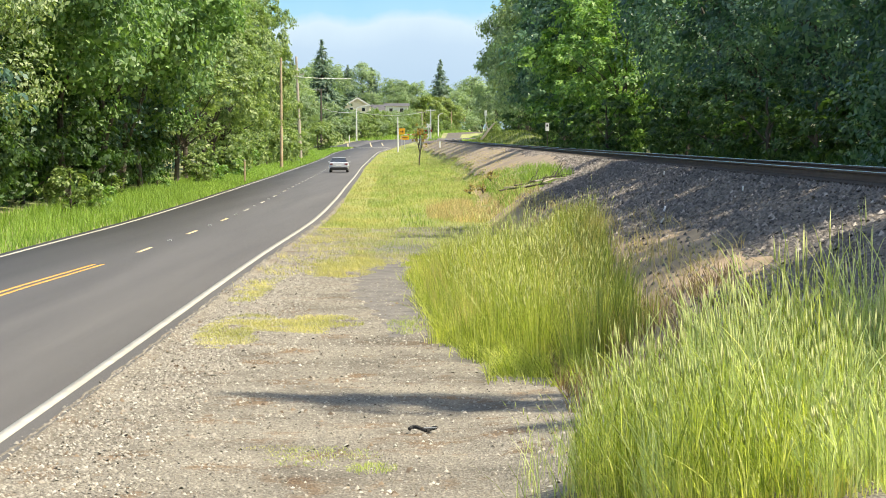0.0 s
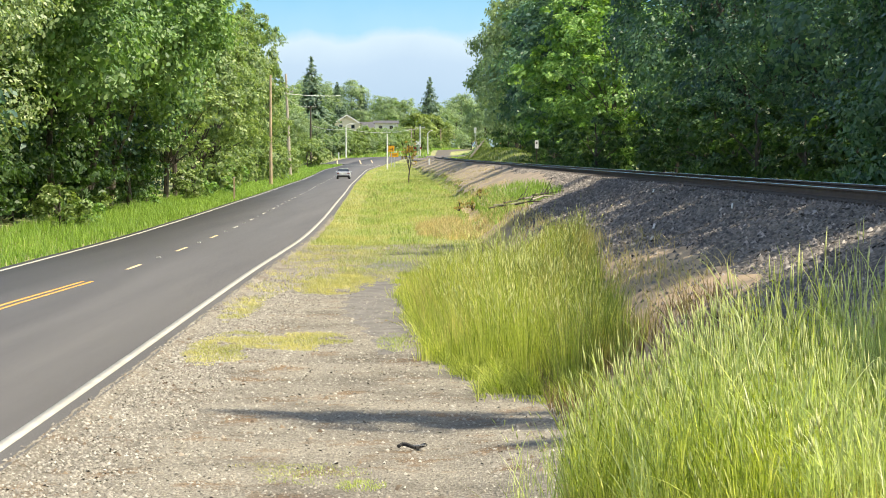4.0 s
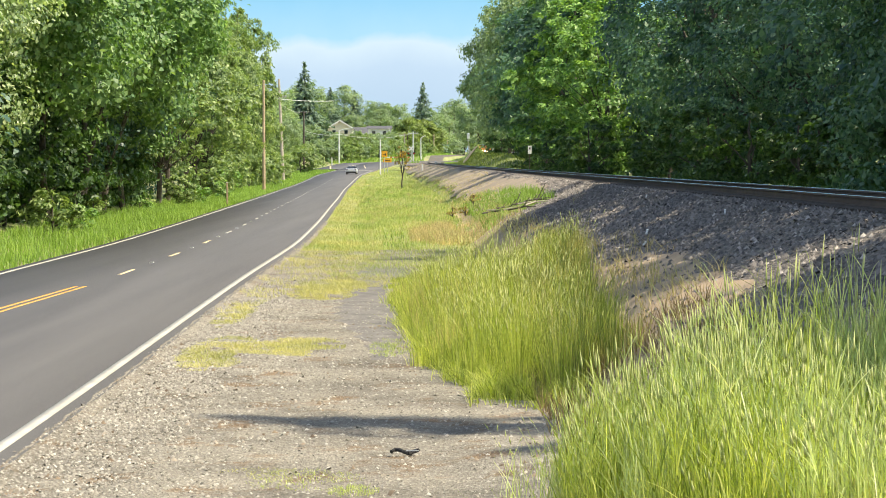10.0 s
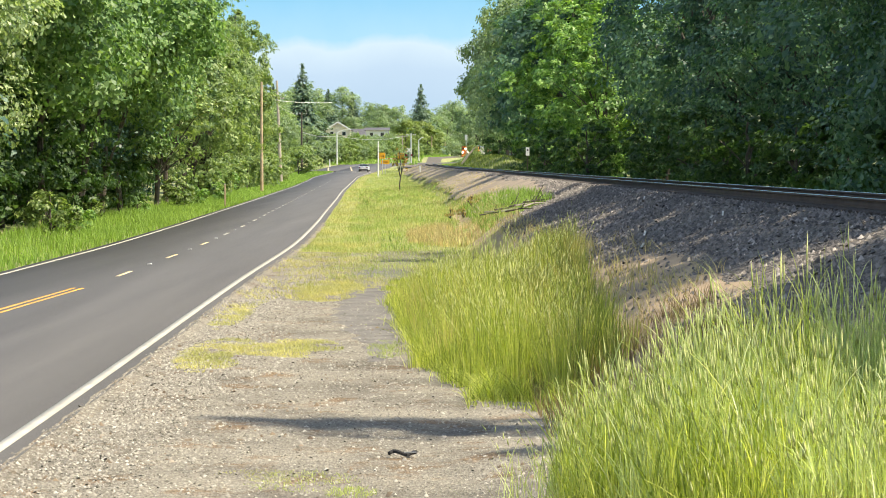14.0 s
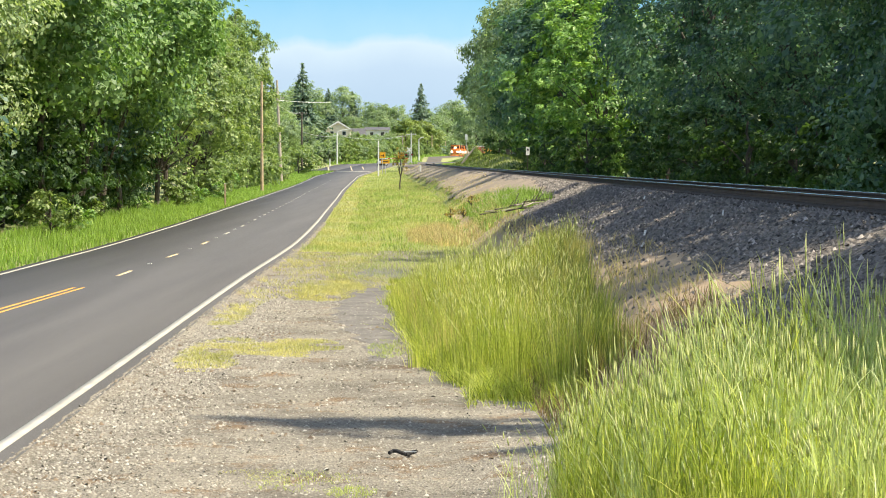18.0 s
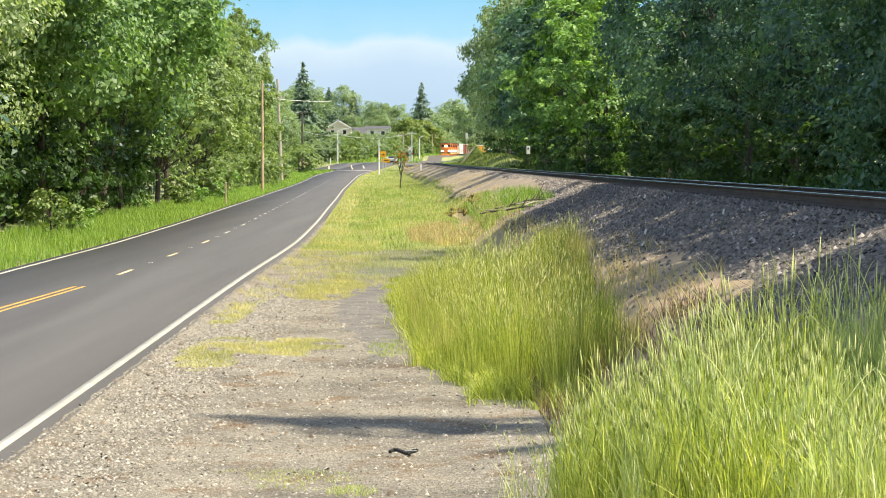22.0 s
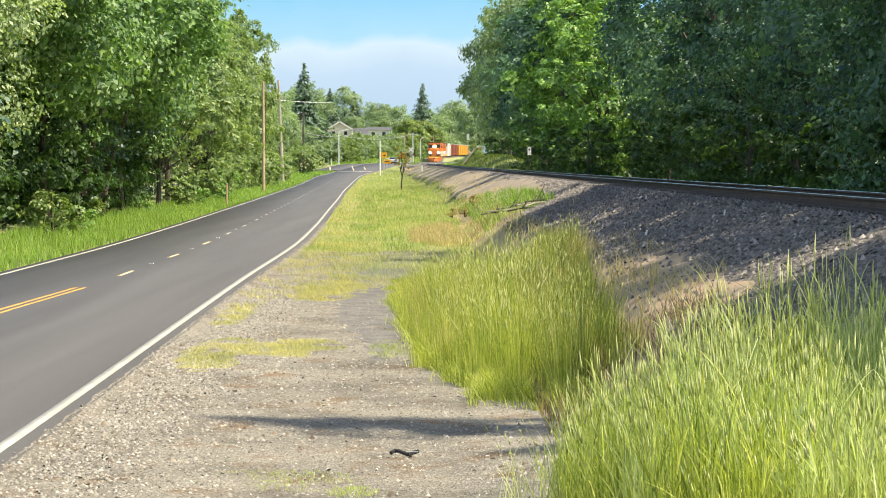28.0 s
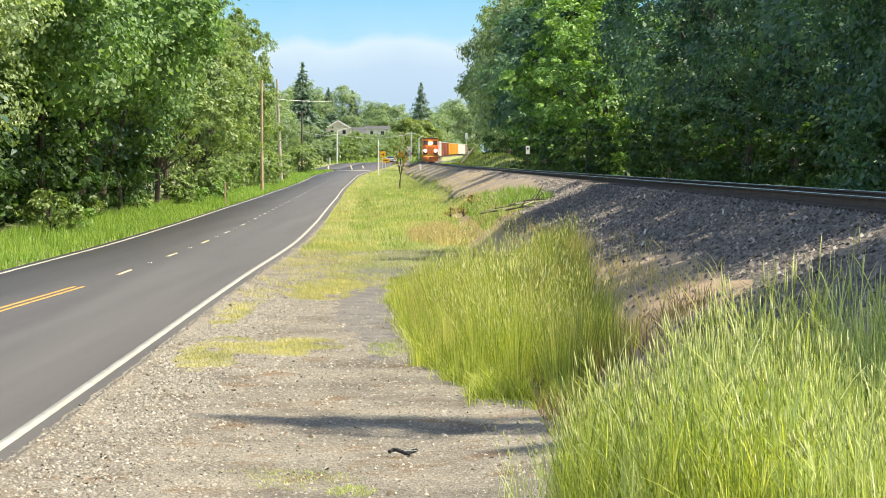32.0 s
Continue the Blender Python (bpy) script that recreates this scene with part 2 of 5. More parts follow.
LEAF_DEEP = leafy("deep green alder leaf", (0.075, 0.16, 0.06), (0.155, 0.275, 0.1), (0.28, 0.41, 0.175))
EARTH = plain("tan earth and gravel", (0.34, 0.275, 0.205), 0.95, 0, 0.4, 0.5, 0.03)
LEAF_ROADSIDE = leafy("grey-green leaf with gloss in its tone", (0.14, 0.22, 0.12), (0.28, 0.38, 0.195), (0.5, 0.58, 0.36), 0.36, 0.45)
GRASS_SHADE_AND_WEED = leafy("deep green grass for shade and weeds", (0.07, 0.11, 0.025), (0.17, 0.235, 0.05), (0.38, 0.42, 0.13), 0.4, 0.45, 0.9)
LEAF_CURTAIN_SHADED = leafy("alder leaf toned for shade", (0.028, 0.07, 0.024), (0.055, 0.12, 0.036), (0.12, 0.2, 0.07))
GRASS_WITHERED = leafy("withered grass", (0.13, 0.085, 0.05), (0.24, 0.165, 0.095), (0.42, 0.32, 0.19), 0.3, 0.7, 0.6)
CINDER = plain("dark cinder bed", (0.12, 0.105, 0.085), 0.95, 0, 0.4, 0.6, 0.03)

# ---- the lie of the land: road, railway and ground ----
def curve_of(xs, ys):
    """A smooth curve through the points (slopes by central differences)."""
    xs, ys = np.array(xs, float), np.array(ys, float)
    m = np.gradient(ys, xs)

    def at(x):
        x = np.asarray(x, float)
        i = np.clip(np.searchsorted(xs, x) - 1, 0, len(xs) - 2)
        h = xs[i + 1] - xs[i]
        u = (np.clip(x, xs[0], xs[-1]) - xs[i]) / h
        return ((2 * u**3 - 3 * u**2 + 1) * ys[i] + (u**3 - 2 * u**2 + u) * h * m[i] + (3 * u**2 - 2 * u**3) * ys[i + 1] + (u**3 - u**2) * h * m[i + 1])
    return at


road_x = curve_of([-40, 0, 25, 62, 85, 110, 150, 200, 250, 300, 340, 380, 411, 440, 462, 480, 500, 525, 560, 640, 760], [-7.8, -8.1, -8.4, -9.0, -9.25, -9.92, -11.27, -12.95, -14.72, -16.17, -17.12, -17.5, -16.8, -15.1, -13.3, -10.8, -5.2, 4, 18, 50, 98])
road_z = curve_of([-40, 200, 250, 300, 340, 370, 411, 440, 470, 500, 530, 600, 760], [0, 0, 0.02, 0.15, 0.45, 0.9, 1.45, 2.15, 2.95, 3.25, 3.4, 3.6, 4.3])
track_x = curve_of([-40, 0, 100, 200, 285, 360, 410, 465, 516, 577, 614, 714, 799, 860, 900, 1240, 1600], [9.15, 8.5, 6.9, 5.2, 3.0, -0.1, -2.0, -2.75, -2.4, -1.5, -0.65, 2.1, 5.6, 8.6, 11.2, 32, 54])
track_z = curve_of([-40, 200, 285, 360, 425, 510, 577, 714, 860, 1600], [2.53, 2.53, 2.6, 2.8, 3.05, 3.3, 3.65, 4.5, 5.2, 8.0])
HALF = 3.4


def smooth(a, b, x):
    u = np.clip((np.asarray(x, float) - a) / (b - a), 0, 1)
    return u * u * (3 - 2 * u)


def ground_z(x, y):
    """Height of the soil under grass and trees."""
    x, y = np.asarray(x, float), np.asarray(y, float)
    rz, tz = road_z(y), track_z(y)
    r, q = x - road_x(y), x - track_x(y)
    base = rz - 0.06 + 0.35 * smooth(5.5, 10, r) * (1 - smooth(300, 450, y)) * smooth(70, 110, y)
    base = base + smooth(5, 22, -r) * 1.3 * (1 - smooth(395, 415, y) * (1 - smooth(478, 500, y)))                                 # bank under the trees beyond the road
    base = base + 1.45 * np.maximum((1 - smooth(4, 15, y)) * smooth(4.5, 8, r), (1 - smooth(6, 30, y)) * smooth(8.3, 10.6, r))       # the rise on which the camera stands
    base = base + (tz - 0.75 - base) * smooth(1.0, 3.0, q)                # level behind the line
    base = base + 2.2 * np.exp(-((q - 9) / 3.5) ** 2) * smooth(300, 350, y) * (1 - smooth(430, 460, y))    # grassy mound beyond the line
    base = base + smooth(560, 760, y) * smooth(12, 40, -x) * 8.0          # the hill with the house
    base = base + smooth(800, 2600, y) * 30 * (1 - np.exp(-(np.abs(q) / 60) ** 2))
    out = np.maximum(np.abs(q) - 1.75, 0)
    crest = tz - 0.24 - 0.4 * np.minimum(out, 3.2) - 0.8 * np.maximum(out - 3.2, 0)      # a long gentle side and a short steep foot
    return np.where(q < 3, np.maximum(base, crest), base)


def sheet(name, xs, ys, zs, material):
    """A grid of quads from three arrays of one shape."""
    n, m = xs.shape
    me = bpy.data.meshes.new(name)
    idx = np.arange(n * m).reshape(n, m)
    quads = np.stack([idx[:-1, :-1], idx[:-1, 1:], idx[1:, 1:], idx[1:, :-1]], -1).reshape(-1, 4)
    fast_mesh(me, np.stack([xs, ys, zs], -1).reshape(-1, 3), quads)
    me.polygons.foreach_set("use_smooth", np.ones(len(me.polygons), bool))
    me.materials.append(material)
    return new(name, me)


def fast_mesh(me, verts, faces):
    """Fill a mesh from an array of vertices and an array of faces with one number of corners."""
    k = faces.shape[1]
    me.vertices.add(len(verts))
    me.vertices.foreach_set("co", np.ascontiguousarray(verts, np.float32).ravel())
    me.loops.add(faces.size)
    me.loops.foreach_set("vertex_index", np.ascontiguousarray(faces, np.int32).ravel())
    me.polygons.add(len(faces))
    me.polygons.foreach_set("loop_start", np.arange(0, faces.size, k, dtype=np.int32))
    me.update(calc_edges=True)
    me.validate()


def part(name, bm, mat, parent=None, label="", smooth_faces=False):
    me = bpy.data.meshes.new(name)
    bm.to_mesh(me)
    bm.free()
    if smooth_faces:
        me.polygons.foreach_set("use_smooth", np.ones(len(me.polygons), bool))
    me.materials.append(mat)
    ob = new(name, me)
    ob.parent = parent
    return tagged(ob, label)


def share(name, me, parent, m):
    ob = new(name, me)
    ob.parent = parent
    ob.matrix_basis = m
    return ob


def holder(name, m=None, label="", category="", group="", kind=""):
    ob = new(name)
    if m is not None:
        ob.matrix_basis = m
    return tagged(ob, label, category, group, kind)


def box(bm, x0, x1, y0, y1, z0, z1, bevel=0.0):
    g = bmesh.ops.create_cube(bm, size=1, matrix=Matrix.LocRotScale(((x0 + x1) / 2, (y0 + y1) / 2, (z0 + z1) / 2), None, (x1 - x0, y1 - y0, z1 - z0)))
    if bevel:
        e = list({e for v in g["verts"] for e in v.link_edges})
        bmesh.ops.bevel(bm, geom=e, offset=bevel, segments=2, affect="EDGES", profile=0.5)
    return bm


def boxed(*args, **kw):
    return box(bmesh.new(), *args, **kw)


def rod(bm, a, b, ra, rb=None, sides=8):
    """A tapered round bar from a to b."""
    a, b = Vector(a), Vector(b)
    rb = ra if rb is None else rb
    m = Matrix.Translation((a + b) / 2) @ (b - a).to_track_quat("Z", "Y").to_matrix().to_4x4()
    bmesh.ops.create_cone(bm, cap_ends=True, segments=sides, radius1=ra, radius2=rb, depth=(b - a).length, matrix=m)
    return bm


def rodded(*args, **kw):
    return rod(bmesh.new(), *args, **kw)


def ribbon(name, x_at, z_at, lo, hi, y0, y1, step, lift, thick, mat, parent=None, label=""):
    """A strip with thickness that follows a line: from lo to hi across it."""
    n = max(2, int((y1 - y0) / step) + 1)
    y = np.linspace(y0, y1, n)
    x, z = x_at(y), z_at(y)
    dx = np.gradient(x, y)
    s = np.sqrt(1 + dx * dx)
    def row(o, dz):
        return np.stack([x + o / s, y - o * dx / s, z + dz], -1)
    v = np.concatenate([row(lo, lift - thick), row(lo, lift), row(hi, lift), row(hi, lift - thick)])
    i = np.arange(n - 1)
    f = np.concatenate([np.stack([i + a * n, i + 1 + a * n, i + 1 + b * n, i + b * n], -1) for a, b in ((1, 0), (2, 1), (3, 2))])
    ends = np.array([[0, n, 2 * n, 3 * n], [4 * n - 1, 3 * n - 1, 2 * n - 1, n - 1]])
    me = bpy.data.meshes.new(name)
    fast_mesh(me, v, np.concatenate([f, ends])[:, ::-1])
    me.materials.append(mat)
    ob = new(name, me)
    ob.parent = parent
    return tagged(ob, label)


gy = np.concatenate([np.arange(-60, 120, 1.0), np.arange(120, 420, 3.0), np.arange(420, 1000, 10.0), np.arange(1000, 4600, 120.0)])
gx = np.concatenate([np.arange(-3000, -60, 210.0), np.arange(-60, -24, 3.0), np.arange(-24, 16, 0.4), np.arange(16, 60, 4.0), np.arange(60, 3001, 210.0)])
GX, GY = np.meshgrid(gx, gy, indexing="xy")
rough = np.array([[noise.noise((a * 0.5, b * 0.5, 0)) for a in gx] for b in gy]) * 0.03
clear = np.abs(GX - road_x(GY)) > 6
ground = tagged(sheet("ground", GX, GY, ground_z(GX, GY) - 0.05 + rough * clear, SOIL), "grassy soil with dry patches on either side of the road", "ground", kind="structure")

road = holder("road", label="two-lane grey asphalt road with white edge lines", category="road", kind="structure")
ribbon("asphalt_surface", road_x, road_z, -HALF - 0.3, HALF + 0.48, -40, 700, 3, 0.0, 0.25, ASPHALT, road)
ribbon("edge_line", road_x, road_z, -HALF - 0.07, -HALF + 0.07, -40, 415, 2, 0.005, 0.004, WHITE_LINE, road, "white painted edge line")
ribbon("edge_line", road_x, road_z, HALF + 0.06, HALF + 0.22, -40, 415, 2, 0.005, 0.004, WHITE_LINE, road, "white painted edge line")
middle_x = lambda y: road_x(y) - np.interp(y, [25, 48, 56, 63], [1.25, 0.58, 0.22, 0.0])
for o in (-0.115, 0.115):
    ribbon("centre_line", middle_x, road_z, o - 0.05, o + 0.05, -40, 56.5, 2, 0.005, 0.004, YELLOW_LINE, road, "double yellow centre line")
for k in range(24):
    y = 62.4 + 12.2 * k
    ribbon("centre_dash", road_x, road_z, -0.06, 0.06, y, y + 3.0, 1.5, 0.005, 0.004, PALE_LINE if k < 3 else WHITE_LINE, road)
    if k < 14:
        ribbon("lane_marker", road_x, road_z, -0.06, 0.06, y + 7.4, y + 7.6, 0.2, 0.02, 0.02, WHITE, road)
side_road = holder("side_road", label="asphalt side road at the junction", category="road", kind="structure")
ribbon("asphalt_apron", lambda y: road_x(y) - 5.9, road_z, -2.5 , 2.3, 424, 476, 3, -0.006, 0.2, ASPHALT, side_road)
ribbon("asphalt_surface", lambda y: -20 - (y - 425) * 1.6, road_z, -7, 7, 425, 470, 3, -0.01, 0.2, ASPHALT, side_road)
for a, b, y0, y1 in ((-3.4, -3.15, 424, 446), (3.35, 3.55, 424, 450), (1.05, 1.25, 424, 452)):
    ribbon("junction_line", lambda y: road_x(y) - 2 - 0.12 * (y - 424), road_z, a, b, y0, y1, 2, 0.006, 0.004, PALE_LINE, road, "pale yellow junction marking")
ribbon("stop_line", road_x, road_z, -3.2, 3.2, 416, 418, 1, 0.006, 0.004, WHITE_LINE, road, "white bar across the lane")

# gravel beside the road, spilling over the edge of the asphalt, a worn strip of old paving on it, and the stone bank of the railway
def skirt(name, lo, hi, y0, y1, step, lift, mat, across=14):
    y = np.arange(y0, y1, step)
    u = np.linspace(0, 1, across)
    Y = np.repeat(y[:, None], across, 1)
    X = lo(Y) + (hi(Y) - lo(Y)) * u[None, :]
    return sheet(name, X, Y, ground_z(X, Y) + lift, mat)


gravel = tagged(skirt("gravel_shoulder", lambda y: road_x(y) + HALF + 0.32, lambda y: np.minimum(track_x(y) - 4.2, 3.2 + 0 * y) - smooth(40, 90, y) * 2.5, -20, 82, 1.0, 0.0, GRAVEL, 20), "pale compacted gravel shoulder with rusty patches", "gravel", kind="structure")
y = np.arange(-20, 120, 0.2)
spill = 0.42 + 0.03 * np.sin(y * 1.9) * np.sin(y * 0.37) + 0.015 * np.sin(y * 3.1) + 0.01 * np.sin(y * 7.7)
u = np.linspace(0, 1, 5)
X = (road_x(y) + HALF)[:, None] + spill[:, None] + (0.66 - spill)[:, None] * u[None, :]
Y = np.repeat(y[:, None], 5, 1)
Z = (road_z(y) + 0.007)[:, None] * (1 - u)[None, :] + (ground_z(X, Y) + 0.006) * u[None, :]
tagged(sheet("gravel_edge", X, Y, Z, GRAVEL), "loose gravel spilling over the asphalt edge", "gravel", kind="structure")
bank = tagged(skirt("ballast_bank", lambda y: track_x(y) - 5.0 - 0.35 * np.sin(y * 0.21), lambda y: track_x(y) + 2.4, -40, 492, 2.0, 0.01, BALLAST, 16), "dark grey crushed-stone bank under the railway line", "ballast", kind="structure")
tagged(skirt("ballast_bed", lambda y: track_x(y) - 1.6, lambda y: track_x(y) + 1.6, 514, 1000, 6.0, 0.02, CINDER, 8), "dark crushed-stone bed of the far track", "ballast", kind="structure")
earth = tagged(skirt("earth_bank", lambda y: track_x(y) - 5.1 + 0.3 * np.sin(y * 0.11) + 0.15 * np.sin(y * 0.5), lambda y: track_x(y) - 2.2 - 2.4 * (1 - smooth(84, 100, y)) + 0.25 * np.sin(y * 0.17) + 0.12 * np.sin(y * 0.9), 84, 440, 2.0, 0.075, EARTH, 16), "tan bare earth on the railway bank, sunlit ballast tone at its near end", "earth", kind="structure")
sand = tagged(skirt("sandy_strip", lambda y: track_x(y) - 6.1 + 0.2 * np.sin(y * 0.3) + 0.12 * np.sin(y * 1.7), lambda y: track_x(y) - 4.7 + 0.9 * smooth(27, 32, y) * (1 - smooth(38, 48, y)) + 0.15 * np.sin(y * 0.5) + 0.12 * np.sin(y * 2.1), 20, 130, 0.5, 0.016, SANDY, 12), "bare sandy strip at the foot of the stone bank", "sand", kind="structure")

path = tagged(skirt("worn_path", lambda y: -1.2 - 0.016 * (y - 40) - 0.95 * smooth(36, 48, y) + 0.1 * np.sin(y * 2.9) + 0.06 * np.sin(y * 6.1), lambda y: -1.05 - 0.018 * (y - 40) + 0.35 * smooth(36, 44, y) + 0.08 * np.sin(y * 3.3), 36, 69, 0.25, 0.006, WORN, 8), "worn strip of dark old paving beside the tall grass", "path", kind="structure")
a = np.radians(np.linspace(-40, 40, 41))
h = np.array([-120.0, 900.0])
back = sheet("backdrop", np.sin(a)[None, :] * 4200 + 0 * h[:, None], np.cos(a)[None, :] * 4200 + 0 * h[:, None], h[:, None] + 0 * a[None, :], SKY)
tagged(back, "blue sky above a pale bank of cloud", "sky", kind="structure")

# ---- trees and bushes ----
rng = np.random.default_rng(7)


def unit(v):
    return v / np.maximum(np.linalg.norm(v, axis=-1, keepdims=True), 1e-6)


def leaf_cards(name, pos, nrm, size, mat, long=1.35, seed=3, drop=0.0):
    """One folded, pointed leaf (four corners) at every place."""
    g = np.random.default_rng(seed)
    n = len(pos)
    nrm = unit(nrm)
    t = unit(np.cross(nrm, unit(g.normal(size=(n, 3)) + np.array([0, 0, -drop]))))
    b = np.cross(nrm, t)
    s = size * g.uniform(0.6, 1.25, (n, 1))
    v = np.stack([pos - b * s * long * 0.42, pos + t * s * 0.45 + nrm * s * 0.14 - b * s * 0.12, pos + b * s * long * 0.58, pos - t * s * 0.45 + nrm * s * 0.14 - b * s * 0.12], 1)
    me = bpy.data.meshes.new(name)
    fast_mesh(me, v.reshape(-1, 3), np.arange(4 * n).reshape(n, 4))
    me.materials.append(mat)
    return me


def crown_mesh(seed, h, r, base, leaves, size, mat, clumps=80, ragged=0.22, puff=(0.13, 0.24), inner=0.45, flare=0.25, spread=0.2):
    """A crown of clumps on an uneven egg, each clump made of sprays of leaves; gaps between them stay open."""
    g = np.random.default_rng(seed)
    d = unit(g.normal(size=(clumps, 3)))
    bump3 = np.array([noise.noise(Vector(x) * 1.7 + Vector((seed * 3.1, 0, 0))) for x in d])
    rad = g.uniform(inner, 1.0, clumps) ** 0.6 * (1 + ragged * 2 * bump3)
    half = (h - base) / 2
    taper = 1 - flare * d[:, 2:3]
    cen = d * rad[:, None] * np.array([r, r, half]) * np.concatenate([taper, taper, np.ones_like(taper)], 1) * 0.86 + np.array([0, 0, base + half])
    cr = g.uniform(*puff, clumps) * r * 1.6
    sprigs = max(60, leaves // 24)
    home = g.choice(clumps, sprigs, p=cr**2 / np.sum(cr**2))
    e = unit(g.normal(size=(sprigs, 3)) + np.array([0, 0, 0.35]) + 0.5 * d[home])
    tip = cen[home] + e * g.uniform(0.45, 1.08, (sprigs, 1)) ** 0.7 * cr[home][:, None] * np.array([1.1, 1.1, 0.75])
    twig = g.integers(0, sprigs, leaves)
    which, e = home[twig], e[twig]
    spray = g.normal(size=(leaves, 3)) * np.array([1, 1, 0.55]) * (cr[which] * spread)[:, None]
    pos = tip[twig] + spray
    pos[:, 2] -= 0.25 * np.abs(spray[:, 0]) + 0.25 * np.abs(spray[:, 1])
    pos[:, 2] = np.maximum(pos[:, 2], 0.1 + 0.3 * g.random(leaves))
    nrm = e * 0.7 + np.array([0, 0, 0.55]) + d[which] * 0.25 + g.normal(size=(leaves, 3)) * 0.45
    return leaf_cards("crown", pos, nrm, size, mat, 1.5, seed + 1, 0.4), cen


def trunk_mesh(seed, h, r0, cen, limbs=14):
    """A bent, tapered trunk with limbs that reach into the clumps."""
    g = np.random.default_rng(seed)
    bm = bmesh.new()
    pts = [Vector((0, 0, -0.3))]
    k = 6
    for i in range(1, k + 1):
        pts.append(Vector((g.normal() * 0.012 * h, g.normal() * 0.012 * h, h * 0.85 * i / k)))
    for i in range(k):
        rod(bm, pts[i], pts[i + 1], r0 * (1 - i / k) ** 0.8 + 0.03, r0 * (1 - (i + 1) / k) ** 0.8 + 0.03, 8)
    for j in g.choice(len(cen), min(limbs, len(cen)), replace=False):
        c = Vector(cen[j])
        i = int(np.clip(c.z * 0.55 / (h * 0.85) * k, 1, k - 1))
        knee = pts[i].lerp(c, 0.5) + Vector((0, 0, 0.06 * h * g.random()))
        rr = r0 * (1 - i / k) * 0.4 + 0.025
        rod(bm, pts[i], knee, rr, rr * 0.6, 6)
        rod(bm, knee, c, rr * 0.6, 0.015, 6)
    me = bpy.data.meshes.new("trunk")
    bm.to_mesh(me)
    bm.free()
    me.materials.append(BARK)
    return me


def plant_kind(name, seed, h, r, base, leaves, size, mat, r0=0.22, clumps=80, limbs=14, **kw):
    crown, cen = crown_mesh(seed, h, r, base, leaves, size, mat, clumps, **kw)
    return name, trunk_mesh(seed, h, r0, cen, limbs), crown


def conifer_kind(seed, h, r, mat, rows=46, per=24):
    g = np.random.default_rng(seed)
    pos, nrm = [], []
    for i in range(rows):
        f = i / rows
        z = h * (0.12 + 0.88 * f)
        R = r * (1 - f) ** 1.05 * g.uniform(0.7, 1.2) + 0.12
        for a in g.uniform(0, 2 * math.pi, max(5, int(per * (1.15 - f)))):
            L = R * g.uniform(0.55, 1.1)
            for s in (0.2, 0.4, 0.55, 0.65, 0.74, 0.82, 0.88, 0.94, 1.0):
                p = np.array([math.cos(a) * L * s, math.sin(a) * L * s, z - 0.28 * L * s * s + g.normal() * 0.1])
                pos.append(p + g.normal(size=3) * 0.14)
                nrm.append(np.array([math.cos(a) * 0.7, math.sin(a) * 0.7, 0.6]) + g.normal(size=3) * 0.4)
    pos = np.array(pos)
    me = leaf_cards("crown", pos, np.array(nrm), 0.22 + 0.5 * (1 - pos[:, 2:3] / h), mat, 1.9, seed, 0.8)
    bm = rodded((0, 0, -0.3), (0, 0, h * 0.98), 0.012 * h, 0.02, 8)
    tr = bpy.data.meshes.new("trunk")
    bm.to_mesh(tr)
    bm.free()
    tr.materials.append(BARK)
    return "fir_tree", tr, me


def plant(kind, x, y, turn=0.0, scale=1.0, label="", category="tree", group="", tall=None, sink=0.0):
    name, trunk, crown = kind
    z = float(ground_z(x, y)) - 0.08 - sink
    ob = holder(name, Matrix.LocRotScale((x, y, z), Euler((0, 0, radians(turn))), (scale, scale, tall or scale)), label, category, group)
    share("trunk", trunk, ob, Matrix())
    share("crown", crown, ob, Matrix())
    return ob


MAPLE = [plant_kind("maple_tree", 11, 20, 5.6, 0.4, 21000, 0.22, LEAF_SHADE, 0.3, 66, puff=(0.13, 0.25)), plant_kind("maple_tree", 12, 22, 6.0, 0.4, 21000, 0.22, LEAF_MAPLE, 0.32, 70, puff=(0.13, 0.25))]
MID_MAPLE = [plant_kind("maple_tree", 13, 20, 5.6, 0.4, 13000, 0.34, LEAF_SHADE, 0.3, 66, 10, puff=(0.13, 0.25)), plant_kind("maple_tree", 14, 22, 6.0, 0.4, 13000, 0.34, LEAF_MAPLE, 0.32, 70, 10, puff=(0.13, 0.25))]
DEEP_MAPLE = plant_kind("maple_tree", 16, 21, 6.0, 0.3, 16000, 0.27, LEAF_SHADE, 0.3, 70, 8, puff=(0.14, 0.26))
TALL_MAPLE = plant_kind("maple_tree", 18, 28, 5.4, 0.4, 36000, 0.17, LEAF_MAPLE, 0.3, 90, puff=(0.12, 0.22))
EDGE_MAPLE = plant_kind("maple_tree", 17, 21, 5.8, 0.4, 14000, 0.33, LEAF_HAZED, 0.3, 66, 10, puff=(0.13, 0.25))
LIGHT_MAPLE = plant_kind("maple_tree", 15, 20, 5.8, 0.6, 12500, 0.33, LEAF_SUNLIT, 0.3, 64, puff=(0.09, 0.2), ragged=0.55, inner=0.3)
ALDER = [plant_kind("alder_tree", 21, 17, 4.7, 3.8, 26000, 0.16, LEAF_ROADSIDE, 0.16, 58, puff=(0.11, 0.25), ragged=0.4, flare=-0.08), plant_kind("alder_tree", 22, 18, 6.0, 5.2, 26000, 0.225, LEAF_DEEP, 0.16, 84, puff=(0.11, 0.23), ragged=0.4, flare=0.05), plant_kind("alder_tree", 23, 15, 3.6, 1.0, 13000, 0.18, LEAF_OLIVE, 0.15, 80, puff=(0.09, 0.18), ragged=0.32)]
